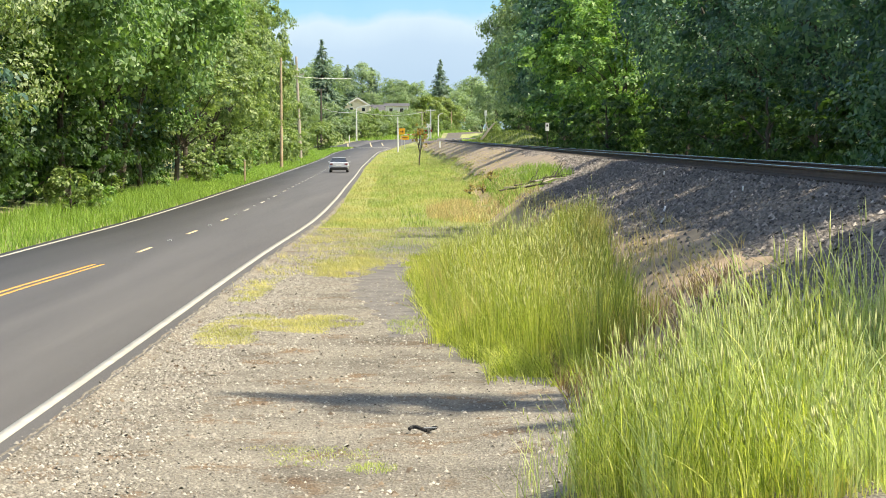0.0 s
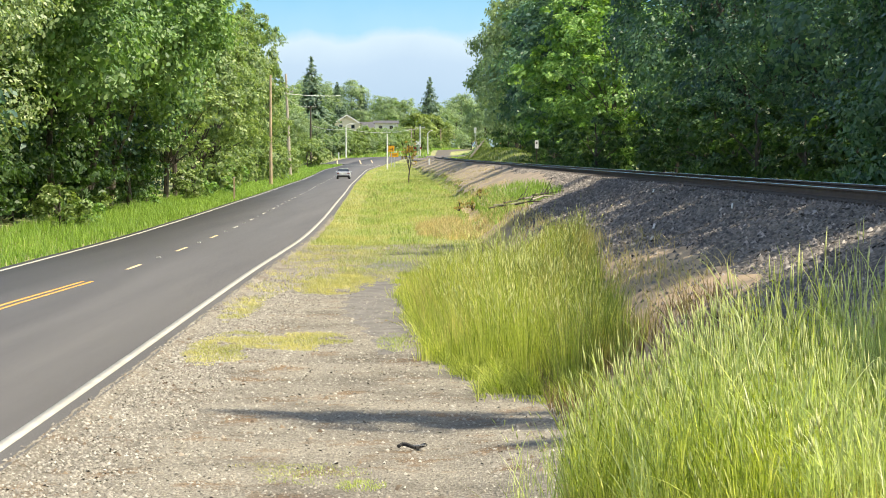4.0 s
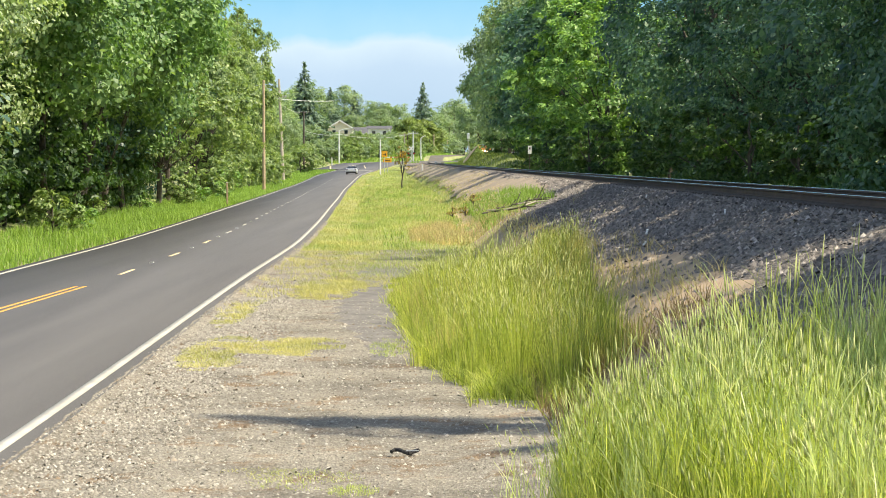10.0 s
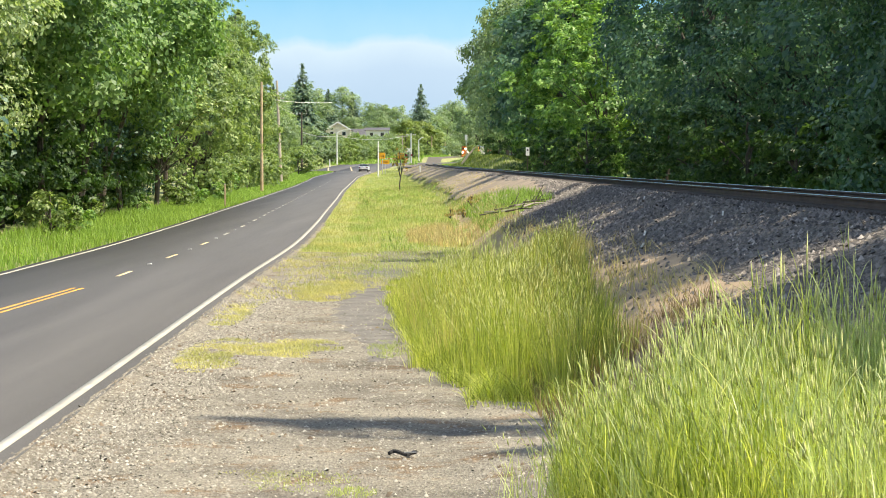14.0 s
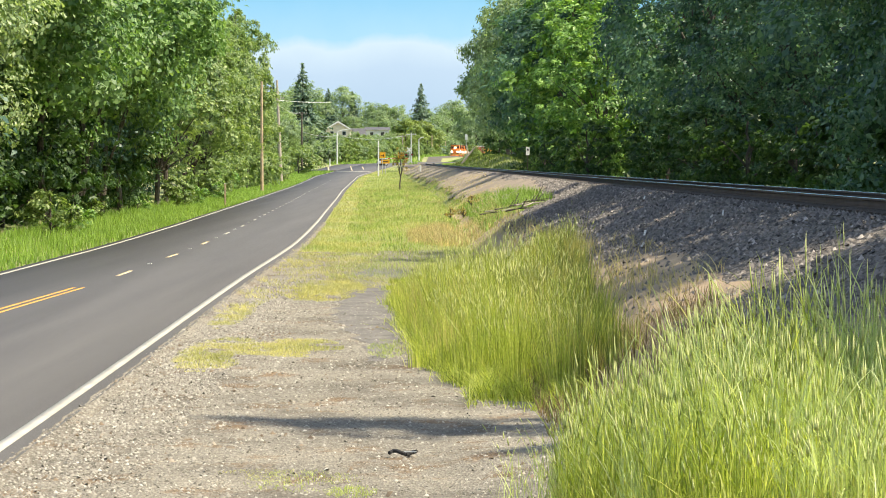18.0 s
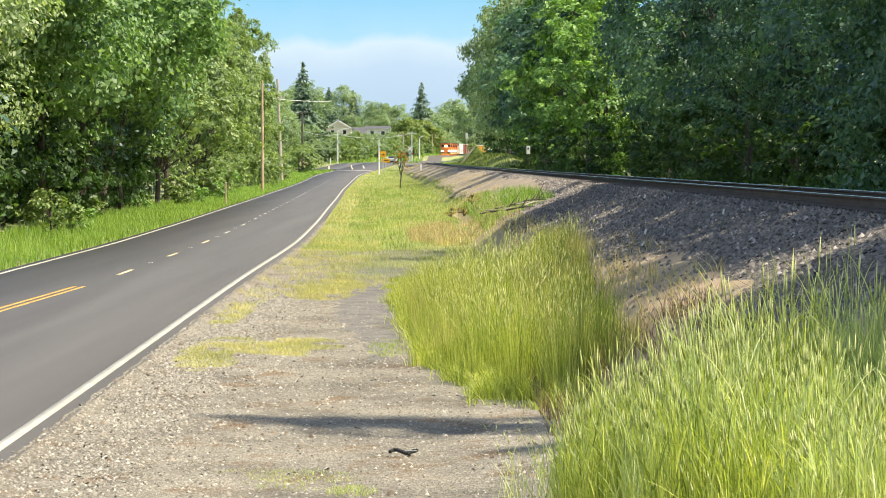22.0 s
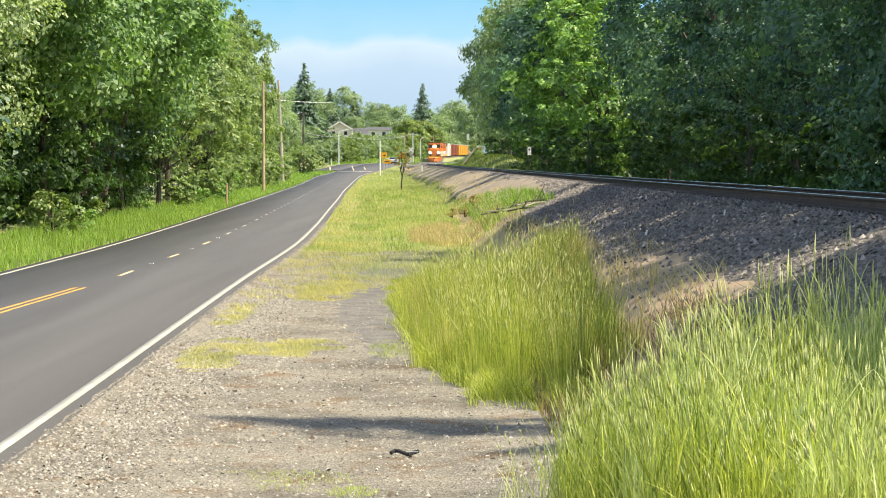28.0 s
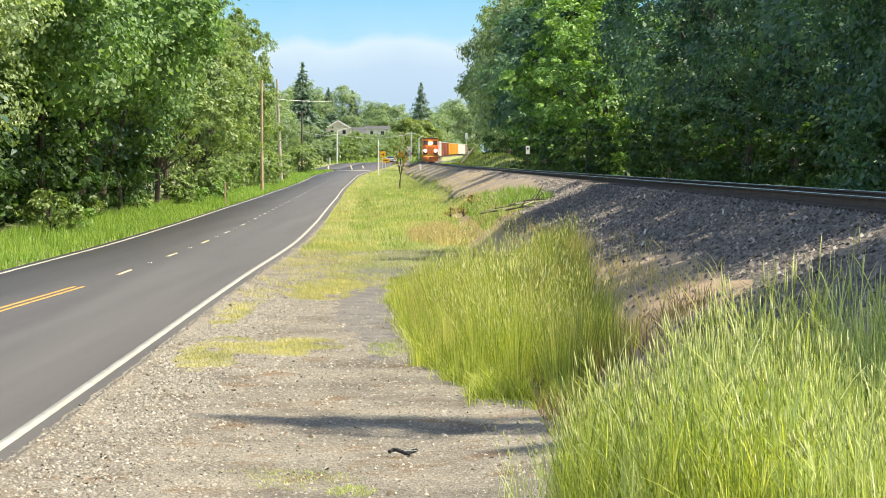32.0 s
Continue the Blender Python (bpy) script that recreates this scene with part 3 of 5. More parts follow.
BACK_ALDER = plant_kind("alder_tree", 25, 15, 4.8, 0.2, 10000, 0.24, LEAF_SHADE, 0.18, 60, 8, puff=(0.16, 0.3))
BUSH = [plant_kind("bush", 31, 2.6, 1.7, 0.1, 2300, 0.17, LEAF_ALDER, 0.05, 26, 6), plant_kind("bush", 32, 2.2, 1.6, 0.1, 2600, 0.15, LEAF_SUNLIT, 0.05, 22, 6), plant_kind("bush", 33, 3.0, 2.2, 0.1, 3600, 0.17, LEAF_OLIVE, 0.05, 26, 6)]
FAR_BUSH = [plant_kind("bush", 35, 2.6, 1.7, 0.1, 3600, 0.15, LEAF_ALDER, 0.05, 22, 4), plant_kind("bush", 36, 2.4, 1.7, 0.1, 3600, 0.15, LEAF_HAZED, 0.05, 22, 4)]
SHADE_TALL = plant_kind("bush", 38, 7.6, 2.7, 0.1, 7600, 0.17, LEAF_CURTAIN_SHADED, 0.08, 34, 8, puff=(0.14, 0.26))
SHADE_BUSH = plant_kind("bush", 37, 2.8, 1.8, 0.1, 2200, 0.14, LEAF_CURTAIN_SHADED, 0.05, 24, 4)
FAR = [plant_kind("broadleaf_tree", 41, 16, 6.5, 0.8, 15000, 0.3, LEAF_HAZED, 0.3, 60, 8), plant_kind("broadleaf_tree", 42, 15, 6.0, 0.8, 15000, 0.3, LEAF_HAZED, 0.3, 46, 8), plant_kind("willow_tree", 43, 10, 4.5, 0.4, 9000, 0.32, LEAF_YELLOW, 0.2, 45, 8)]
FIR = [conifer_kind(51, 26, 6.8, NEEDLE), conifer_kind(52, 24, 6.8, NEEDLE)]

ROADSIDE = "trees beside the road"
LINESIDE = "trees beyond the railway"
g = np.random.default_rng(5)


def beside_road(y, off):
    return float(road_x(y)) - off


def beyond_line(y, off):
    return float(track_x(y)) + off


# the row along the road
for y, off, k, size in ((72, 8.6, 0, 1.0), (79, 9.2, 0, 1.05), (88, 10.4, 0, 0.95), (98, 11.0, 1, 1.05), (110, 9.4, 1, 1.0), (120, 9.2, 1, 1.05), (130, 9.2, 1, 1.0), (140, 9.0, 1, 1.02), (150, 9.2, 1, 1.0), (157, 8.4, 2, 1.05), (167, 8.6, 2, 1.15), (179, 8.2, 2, 1.2), (192, 8.4, 2, 1.25), (206, 8.8, 2, 1.25)):
    plant(ALDER[k], beside_road(y, off), y, g.uniform(0, 360), size, "tall leafy alder tree overhanging the grass verge", group=ROADSIDE)
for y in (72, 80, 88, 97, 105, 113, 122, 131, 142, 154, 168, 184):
    plant(BACK_ALDER, beside_road(y, g.uniform(12.6, 14.5) + (4.5 if 90 < y < 120 else 0)), y, g.uniform(0, 360), g.uniform(0.95, 1.15), "alder tree in shade-toned leaves behind the roadside row", group=ROADSIDE)
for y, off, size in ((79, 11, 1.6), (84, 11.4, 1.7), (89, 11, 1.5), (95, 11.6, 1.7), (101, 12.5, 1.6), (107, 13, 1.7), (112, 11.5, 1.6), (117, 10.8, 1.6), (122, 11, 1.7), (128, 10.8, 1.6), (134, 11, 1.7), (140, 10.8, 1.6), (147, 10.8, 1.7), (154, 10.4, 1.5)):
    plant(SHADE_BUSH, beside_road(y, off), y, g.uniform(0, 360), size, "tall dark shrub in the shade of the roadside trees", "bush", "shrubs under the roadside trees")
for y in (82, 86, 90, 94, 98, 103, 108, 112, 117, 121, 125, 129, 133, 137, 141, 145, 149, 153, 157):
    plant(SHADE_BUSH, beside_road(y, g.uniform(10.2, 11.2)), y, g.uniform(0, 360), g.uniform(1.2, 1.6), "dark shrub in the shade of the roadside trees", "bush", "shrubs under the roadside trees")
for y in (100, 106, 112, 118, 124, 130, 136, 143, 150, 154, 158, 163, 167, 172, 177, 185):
    plant(SHADE_BUSH, beside_road(y, g.uniform(13, 16)), y, g.uniform(0, 360), 2.0, "tall shrub in shade-toned leaves behind the roadside trees", "bush", "shrubs under the roadside trees")
for i, (y, off, size) in enumerate(((99, 7.6, 0.8), (103, 7.3, 0.65), (118, 8.2, 0.5), (142, 8.2, 0.5), (160, 7.2, 0.9), (168, 7.0, 0.8), (180, 7.2, 0.9), (192, 7.4, 1.0), (205, 8.2, 1.3), (218, 8.4, 1.3), (230, 8.8, 1.4), (244, 8.8, 1.3), (352, 9.0, 1.3), (372, 9.2, 1.2))):
    plant(BUSH[2] if y > 200 and i % 3 else BUSH[i % 2], beside_road(y, off), y, g.uniform(0, 360), size, "leafy green bush on the grass verge", "bush", "bushes on the verge")
for y, off, k in ((219, 9.0, 2), (234, 9.6, 2), (285, 9.5, 2), (310, 10.5, 2), (345, 12, 2), (330, 16, 0), (370, 12, 2), (395, 15, 0), (415, 18, 2)):
    plant(ALDER[k], beside_road(y, off), y, g.uniform(0, 360), g.uniform(0.6, 0.75) + 0.45 * float(1 - smooth(300, 370, y)), "loose leafy tree behind the roadside bushes", group=ROADSIDE)

for y, off, high in ((248, 9.4, 1.55), (266, 9.2, 1.6), (282, 9.0, 1.68)):
    plant(ALDER[2], beside_road(y, off), y, g.uniform(0, 360), 1.15, "very tall slender tree with loose foliage beside the road", group=ROADSIDE, tall=high)

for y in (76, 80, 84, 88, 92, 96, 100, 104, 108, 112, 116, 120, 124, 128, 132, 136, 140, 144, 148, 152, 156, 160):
    plant(SHADE_TALL, beside_road(y, g.uniform(11.2, 12.2)), y, g.uniform(0, 360), g.uniform(0.9, 1.15), "tall curtain of shade-toned leaves under the roadside trees", "bush", "shrubs under the roadside trees")

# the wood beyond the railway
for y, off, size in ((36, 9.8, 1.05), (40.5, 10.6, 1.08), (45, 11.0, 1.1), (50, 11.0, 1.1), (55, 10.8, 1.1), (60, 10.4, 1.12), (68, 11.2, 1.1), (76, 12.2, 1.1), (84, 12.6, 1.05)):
    plant(DEEP_MAPLE if y < 58 else MAPLE[0 if y < 80 else 1], beyond_line(y, off), y, 37.0 * y, size, "large maple tree placed beyond the line to shade the bank", group=LINESIDE)
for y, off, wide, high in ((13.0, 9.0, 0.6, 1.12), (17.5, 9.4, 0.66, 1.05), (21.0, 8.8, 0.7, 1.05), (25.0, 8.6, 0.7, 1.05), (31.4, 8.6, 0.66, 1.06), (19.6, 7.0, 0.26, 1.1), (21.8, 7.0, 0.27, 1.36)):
    plant(DEEP_MAPLE, beyond_line(y, off), y, 37.0 * y, wide, "unseen slender maple tree placed to cast shade", group=LINESIDE, tall=high)
for y, off, size in ((68.4, 8.4, 0.97), (72.2, 9.6, 0.94)):
    plant(TALL_MAPLE, beyond_line(y, off), y, 31.0 * y, size, "tall dark maple tree leaning over the line", group=LINESIDE)
for i, (y, off, size) in enumerate(((98, 14, 0.86), (109, 15, 0.82), (120, 14, 0.8), (132, 14, 0.8), (143, 13.5, 1.12), (155, 12.6, 1.2), (171, 12.5, 1.15))):
    plant(MAPLE[i % 2], beyond_line(y, off), y, g.uniform(0, 360), size, "maple tree at the edge of the wood", group=LINESIDE)
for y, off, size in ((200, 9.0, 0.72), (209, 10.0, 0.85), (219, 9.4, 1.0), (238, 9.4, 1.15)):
    plant(LIGHT_MAPLE, beyond_line(y, off), y, g.uniform(0, 360), size, "maple tree with sunlight put into its leaf colour", group=LINESIDE)
for y, off, size in ((184, 23, 1.0), (198, 25, 1.0)):
    plant(MID_MAPLE[1], beyond_line(y, off), y, g.uniform(0, 360), size, "maple tree behind the sunlit-toned one", group=LINESIDE)
for i, y in enumerate((248, 262, 275, 295, 316, 338, 362, 388, 415, 444)):
    plant(EDGE_MAPLE if y > 310 else MID_MAPLE[i % 2], beyond_line(y, g.uniform(9.5, 10.5) + 3.0 * float(smooth(280, 400, y))), y, g.uniform(0, 360), g.uniform(1.1, 1.2), "tall maple tree at the edge of the wood", group=LINESIDE, tall=1.15 + 0.35 * float(smooth(270, 380, y)))
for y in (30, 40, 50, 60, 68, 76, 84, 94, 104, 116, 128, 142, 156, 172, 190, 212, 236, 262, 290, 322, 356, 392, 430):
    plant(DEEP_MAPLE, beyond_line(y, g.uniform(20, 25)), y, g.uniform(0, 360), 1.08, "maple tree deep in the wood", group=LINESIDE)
for y in (76, 82, 88, 92, 99, 106, 114, 122, 131, 141, 152, 164, 176, 190, 204, 218, 232, 246):
    plant(SHADE_BUSH, beyond_line(y, g.uniform(5.0, 6.2) + (3.6 if 66 < y < 165 else 0)), y, g.uniform(0, 360), g.uniform(1.2, 1.7), "bush in shade-toned leaves below the trees", "bush", "bushes below the wood")
for y in (150, 162, 174, 186, 198, 210, 222, 236, 250):
    plant(SHADE_BUSH, beyond_line(y, g.uniform(13, 16)), y, g.uniform(0, 360), g.uniform(1.6, 2.0), "bush in shade-toned leaves deep in the wood", "bush", "bushes below the wood")
for y in (525, 540, 556, 574, 594, 616, 640, 666, 694, 724, 756, 790):
    plant(FAR_BUSH[y % 2], beyond_line(y, -g.uniform(4.5, 7.5)), y, g.uniform(0, 360), g.uniform(0.8, 1.3), "low green bush beside the far track", "bush", "bushes beside the far track")
    plant(FAR_BUSH[1], beyond_line(y, g.uniform(5, 7)), y + 5, g.uniform(0, 360), g.uniform(0.45, 0.6), "low green bush beside the far track", "bush", "bushes beside the far track")
for y in (650, 668, 690, 712, 738, 765, 795, 828, 865, 905):
    plant(FAR_BUSH[1], beyond_line(y, -g.uniform(6, 13)), y, g.uniform(0, 360), g.uniform(1.3, 1.8), "rounded green bush beside the far track", "bush", "bushes beside the far track")
    plant(FAR_BUSH[0], beyond_line(y, g.uniform(6, 13)), y + 6, g.uniform(0, 360), g.uniform(0.8, 1.2), "rounded green bush beside the far track", "bush", "bushes beside the far track")
for y in (305, 318, 331, 345, 360, 376, 392, 410, 428):
    plant(SHADE_BUSH, beyond_line(y, g.uniform(11.0, 13.0)), y, g.uniform(0, 360), g.uniform(1.4, 1.9), "bush in shade-toned leaves on the mound", "bush", "bushes below the wood")
for y in (432, 458, 590, 620, 660):
    plant(FAR_BUSH[0], beyond_line(y, g.uniform(8.0, 10)), y, g.uniform(0, 360), g.uniform(0.9, 1.5), "low green bush beside the far track", "bush", "bushes below the wood")
for y in (262, 275, 290, 306, 322, 338, 392, 410):
    plant(BUSH[2], beside_road(y, 7.2 + 1.6 * g.random()), y, g.uniform(0, 360), g.uniform(1.2, 1.6), "olive-green bush below the utility poles", "bush", "bushes on the verge")

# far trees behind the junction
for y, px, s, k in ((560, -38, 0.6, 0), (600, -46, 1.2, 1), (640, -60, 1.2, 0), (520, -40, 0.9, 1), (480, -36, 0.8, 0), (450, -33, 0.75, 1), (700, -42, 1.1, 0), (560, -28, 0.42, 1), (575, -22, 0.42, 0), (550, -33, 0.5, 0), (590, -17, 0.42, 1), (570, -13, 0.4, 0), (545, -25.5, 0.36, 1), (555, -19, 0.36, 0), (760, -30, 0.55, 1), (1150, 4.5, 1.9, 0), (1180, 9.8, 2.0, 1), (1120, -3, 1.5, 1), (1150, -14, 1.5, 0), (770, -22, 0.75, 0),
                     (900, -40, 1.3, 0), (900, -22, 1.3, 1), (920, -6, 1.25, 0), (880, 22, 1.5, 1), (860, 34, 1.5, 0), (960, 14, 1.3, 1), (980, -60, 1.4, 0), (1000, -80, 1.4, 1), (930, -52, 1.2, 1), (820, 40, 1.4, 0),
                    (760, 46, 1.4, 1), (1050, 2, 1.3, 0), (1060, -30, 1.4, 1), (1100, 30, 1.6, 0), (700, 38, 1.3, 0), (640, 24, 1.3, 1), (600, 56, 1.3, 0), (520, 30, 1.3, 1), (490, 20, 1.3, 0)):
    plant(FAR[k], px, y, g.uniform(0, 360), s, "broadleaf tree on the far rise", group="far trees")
for y, px, s in ((610, -21, 0.42), (640, -15, 0.6), (660, -11, 1.0), (690, -9, 1.05), (720, -5, 1.05), (750, -5, 0.9), (800, -4, 0.95), (600, -27, 0.42), (560, -24, 0.4), (530, -27, 0.4)):
    plant(FAR[2], px, y, g.uniform(0, 360), s, "yellow-green young tree beyond the crossing", group="far trees")
for y, px, wide, tall, k in ((560, -34.7, 1.2, 0.9, 0), (800, -7.8, 1.35, 1.0, 0), (760, -38.5, 0.95, 0.62, 1), (900, -36, 1.0, 0.72, 0), (930, -47, 1.1, 0.75, 1), (1000, -22, 1.0, 0.7, 1), (640, -48, 1.0, 0.75, 1)):
    plant(FIR[k], px, y, g.uniform(0, 360), wide, "dark pointed fir tree above the far woods", group="fir trees", tall=tall)

# hedges behind the junction
for x, y in ((-46, 474), (-42, 472), (-38, 470), (-34.5, 470), (-31, 470), (-28, 471), (-25.5, 473), (-23.4, 477), (-21.6, 482), (-20, 488), (-18.6, 495), (-17.4, 504), (-16.2, 511), (-15, 519), (-14, 528), (-13, 538), (-12, 548), (-36, 492), (-32, 493), (-28, 495), (-25, 499), (-22, 506), (-20, 516), (-18, 530)):
    plant(FAR_BUSH[y % 2], x, y, g.uniform(0, 360), g.uniform(1.4, 2.0), "dense green hedge bush behind the junction", "bush", "hedge behind the junction")

# a thin bronze sapling in the grass
sap_crown, sap_cen = crown_mesh(61, 5.0, 1.0, 1.6, 420, 0.15, LEAF_RED, 26, puff=(0.1, 0.2), inner=0.1)
plant(("sapling", trunk_mesh(61, 5.0, 0.05, sap_cen, 8), sap_crown), -4.55, 240, 0, 1.0, "thin sapling with sparse bronze leaves in the grass", "sapling")
weed_crown, weed_cen = crown_mesh(62, 0.9, 0.5, 0.1, 160, 0.09, LEAF_RED, 14, inner=0.2)
for x, y in ((1.0, 112), (0.4, 116), (1.5, 118)):
    plant(("weed", trunk_mesh(62, 0.9, 0.02, weed_cen, 8), weed_crown), x, y, g.uniform(0, 360), g.uniform(0.6, 0.9), "rusty-coloured dock weed in the grass", "weed", "rusty weeds")


# ---- grass ----
def blade_geo(x, y, z, h, width, lean, s, segments=3, arch=0.0, out=None, wind=(-0.25, 0.1)):
    """Curved, tapered blades: their corners, triangles and the curve that each one follows."""
    n = len(x)
    if out is None:
        a = s.uniform(0, 2 * math.pi, n)
        out = (np.cos(a), np.sin(a))
    b = s.uniform(0, 2 * math.pi, n)
    push = np.stack([out[0] + wind[0], out[1] + wind[1]], -1) * (lean * (s.uniform(0.2, 1.2, n) + 1.3 * (s.random(n) > 0.95)) * h)[:, None]
    across = np.stack([np.cos(b), np.sin(b), 0 * b], -1) * (width * s.uniform(0.6, 1.3, n))[:, None] * 0.5
    root = np.stack([x, y, z], -1)
    bend = arch if arch else 0.18 * lean
    def spine(u):
        return root + np.concatenate([push * (u if arch else u * u), (h * u * (1 - bend * u))[:, None]], 1)
    rows = []
    for i in range(segments):
        u = i / segments
        c, w = spine(u), across * (1 - 0.65 * u)
        rows += [c - w, c + w]
    rows.append(spine(1.0))
    v = np.stack(rows, 1)
    k = v.shape[1]
    tri = []
    for i in range(segments - 1):
        tri += [[2 * i, 2 * i + 1, 2 * i + 3], [2 * i, 2 * i + 3, 2 * i + 2]]
    tri.append([2 * segments - 2, 2 * segments - 1, 2 * segments])
    return v.reshape(-1, 3), (np.arange(n)[:, None, None] * k + np.array(tri)[None]).reshape(-1, 3), spine


def head_geo(spine, pick, s, r0, r1, low, high):
    """Spindle-shaped seed heads at the tips of the picked blades."""
    top, bottom = spine(high)[pick], spine(low)[pick]
    mid = bottom * 0.6 + top * 0.4
    r = (r0 + (r1 - r0) * s.random(len(pick)))[:, None]
    ex, ey = np.array([1.0, 0, 0]) * r, np.array([0, 1.0, 0]) * r
    hv = np.stack([bottom, mid + ex, mid + ey, mid - ex, mid - ey, top], 1)
    hf = np.array([[0, 2, 1], [0, 3, 2], [0, 4, 3], [0, 1, 4], [5, 1, 2], [5, 2, 3], [5, 3, 4], [5, 4, 1]])
    return hv.reshape(-1, 3), (np.arange(len(pick))[:, None, None] * 6 + hf[None]).reshape(-1, 3)


def grass_mesh(name, pieces, mats):
    """One mesh from (corners, triangles, number of the material)."""
    me = bpy.data.meshes.new(name)
    base = np.cumsum([0] + [len(p[0]) for p in pieces[:-1]])
    fast_mesh(me, np.concatenate([p[0] for p in pieces]), np.concatenate([p[1] + o for p, o in zip(pieces, base)]))
    for m in mats:
        me.materials.append(m)
    me.polygons.foreach_set("material_index", np.concatenate([np.full(len(p[1]), p[2], np.int32) for p in pieces]))
    return new(name, me)


def blades(name, x, y, h, width, lean, mat, seed, heads=0.0, wind=(-0.25, 0.1), z=None, segments=3, out=None):
    """Grass as curved, tapered blades; heads: the share that bears a seed head."""
    s = np.random.default_rng(seed)
    z = ground_z(x, y) - 0.04 if z is None else z
    v, f, spine = blade_geo(x, y, z, h, width, lean, s, segments, 0.0, out, wind)
    pieces = [(v, f, 0)]
    pick = np.nonzero((s.random(len(x)) < heads * 2.2) & (h > np.quantile(h, 0.72)))[0]
    if len(pick):
        pieces.append((*head_geo(spine, pick, s, 0.004, 0.008, 0.91, 1.04), 1))
    return grass_mesh(name, pieces, [mat, GRASS_HEAD])


def tussock(x, y, z, h, seed, mat, out, stem=0.008, leaf=0.0105, leaves=2.3, heads=0.4, lean=0.11):
    """Seeding grass: stems with heads, and long leaves that spring from them and arch over."""
    s = np.random.default_rng(seed)
    v, f, spine = blade_geo(x, y, z, h, stem, lean, s, 3, 0.0, out)
    pieces = [(v, f, 0)]
    pick = np.nonzero((s.random(len(x)) < heads) & (h > np.quantile(h, 0.6)))[0]
    pieces.append((*head_geo(spine, pick, s, 0.0045, 0.009, 0.87, 1.04), 1))
    n = int(len(x) * leaves)
    which = s.integers(0, len(x), n)
    along = np.stack([spine(q) for q in np.linspace(0, 0.72, 13)])
    at = along[s.integers(0, 13, n), which]
    reach = h[which] * s.uniform(0.3, 0.8, len(which))
    lv, lf, _ = blade_geo(at[:, 0], at[:, 1], at[:, 2], reach, leaf, 0.34, s, 4, 0.42)
    pieces.append((lv, lf, 0))
    m = int(len(x) * 0.7)
    foot = s.integers(0, len(x), m)
    fv, ff, _ = blade_geo(x[foot] * 1.12, y[foot] * 1.12, z[foot], h[foot] * s.uniform(0.25, 0.6, m), leaf, 0.3, s, 3, 0.0, None)
    pieces.append((fv, ff, 2))
    return grass_mesh("grass_tussock", pieces, [mat, GRASS_HEAD, GRASS_YELLOW])


def scatter(n, x0, x1, y0, y1, keep, seed):
    s = np.random.default_rng(seed)
    x, y = s.uniform(x0, x1, n), s.uniform(y0, y1, n)
    m = keep(x, y)
    return x[m], y[m]


def lumps(x, y, scale, seed=0.0):
    return np.array([noise.noise((a * scale, b * scale, seed)) for a, b in zip(x, y)])


# near tussocks: each leans a little in the wind
TUSSOCKS = []
s = np.random.default_rng(9)
near = [(1.9, 13.6), (2.35, 13.2), (2.85, 13.4), (1.75, 14.6), (2.2, 14.3), (2.75, 14.4), (3.2, 14.2), (1.68, 15.6), (2.0, 15.3), (2.45, 15.6), (2.95, 15.3), (3.45, 15.6), (1.48, 16.6), (1.8, 16.6), (2.1, 16.9), (2.55, 16.6), (3.0, 16.9), (3.5, 16.7), (1.3, 17.2), (1.34, 18.4), (1.4, 17.6), (1.42, 18.8), (1.7, 18.3), (2.1, 18.0), (2.6, 18.3), (3.1, 18.1), (3.6, 18.4), (4.0, 17.6), (4.1, 18.8)]
for i, (cx, cy) in enumerate(near):
    n = 220 if cx < 1.85 else 360
    rr, aa = 0.46 * np.sqrt(s.random(n)), s.uniform(0, 2 * math.pi, n)
    x, y = cx + rr * np.cos(aa), cy + rr * np.sin(aa) * 1.4
    gz = float(ground_z(cx, cy))
    side = cx * 17 / cy
    top = 1.62 + 0.5 * float(smooth(1.0, 2.6, side)) - 0.2 * float(smooth(2.8, 3.6, side)) - 0.1 * (17 - min(cy, 17)) + s.uniform(-0.26, 0.16)
    h = max(top - gz, 0.45) * (0.5 + 0.62 * s.random(n) ** 1.3 + 0.16 * (s.random(n) > 0.975)) * (1 - 0.15 * (rr / 0.46) ** 2) * (1 + 0.25 * lumps(x, y * 0.6, 2.6, 11.0))
    ob = tussock(x - cx, y - cy, ground_z(x, y) - gz - 0.05, h, 70 + i, GRASS_COOL if i % 3 else GRASS_TALL, (1.6 * rr * np.cos(aa), 1.6 * rr * np.sin(aa)))
    ob.location = (cx, cy, gz)
    tagged(ob, "tall green seeding grass tussock swaying in the wind", "grass", "grass tussocks", "stuff")
    TUSSOCKS.append((ob, i))

x, y = s.uniform(0.45, 1.1, 110), s.uniform(17.5, 21.5, 110)
tagged(blades("grass_stems", x, y, s.uniform(0.25, 0.75, 110), 0.009, 0.3, GRASS_COOL, 78, 0.5), "a few thin seeding grass stems at the gravel's edge", "grass", kind="stuff")

# the tall clump on the gravel's edge
CLUMP_Y, CLUMP_X = [29.5, 30, 32.6, 35, 37.6, 43, 50, 60, 70], [1.5, 1.0, 0.13, -0.17, -0.4, -0.75, -1.05, -1.4, -1.6]


def clump_keep(x, y):
    left = np.interp(y, CLUMP_Y, CLUMP_X)
    right = track_x(y) - 4.9 - 0.5 * (1 - smooth(38, 48, y))
    front = 29.6 + 0.5 * np.sin(x * 3)
    left = left + 0.28 * np.sin(y * 1.3) * np.sin(y * 0.47 + 1) + 0.12 * np.sin(y * 4.1)
    return (x > left) & (x < right) & (y > front)


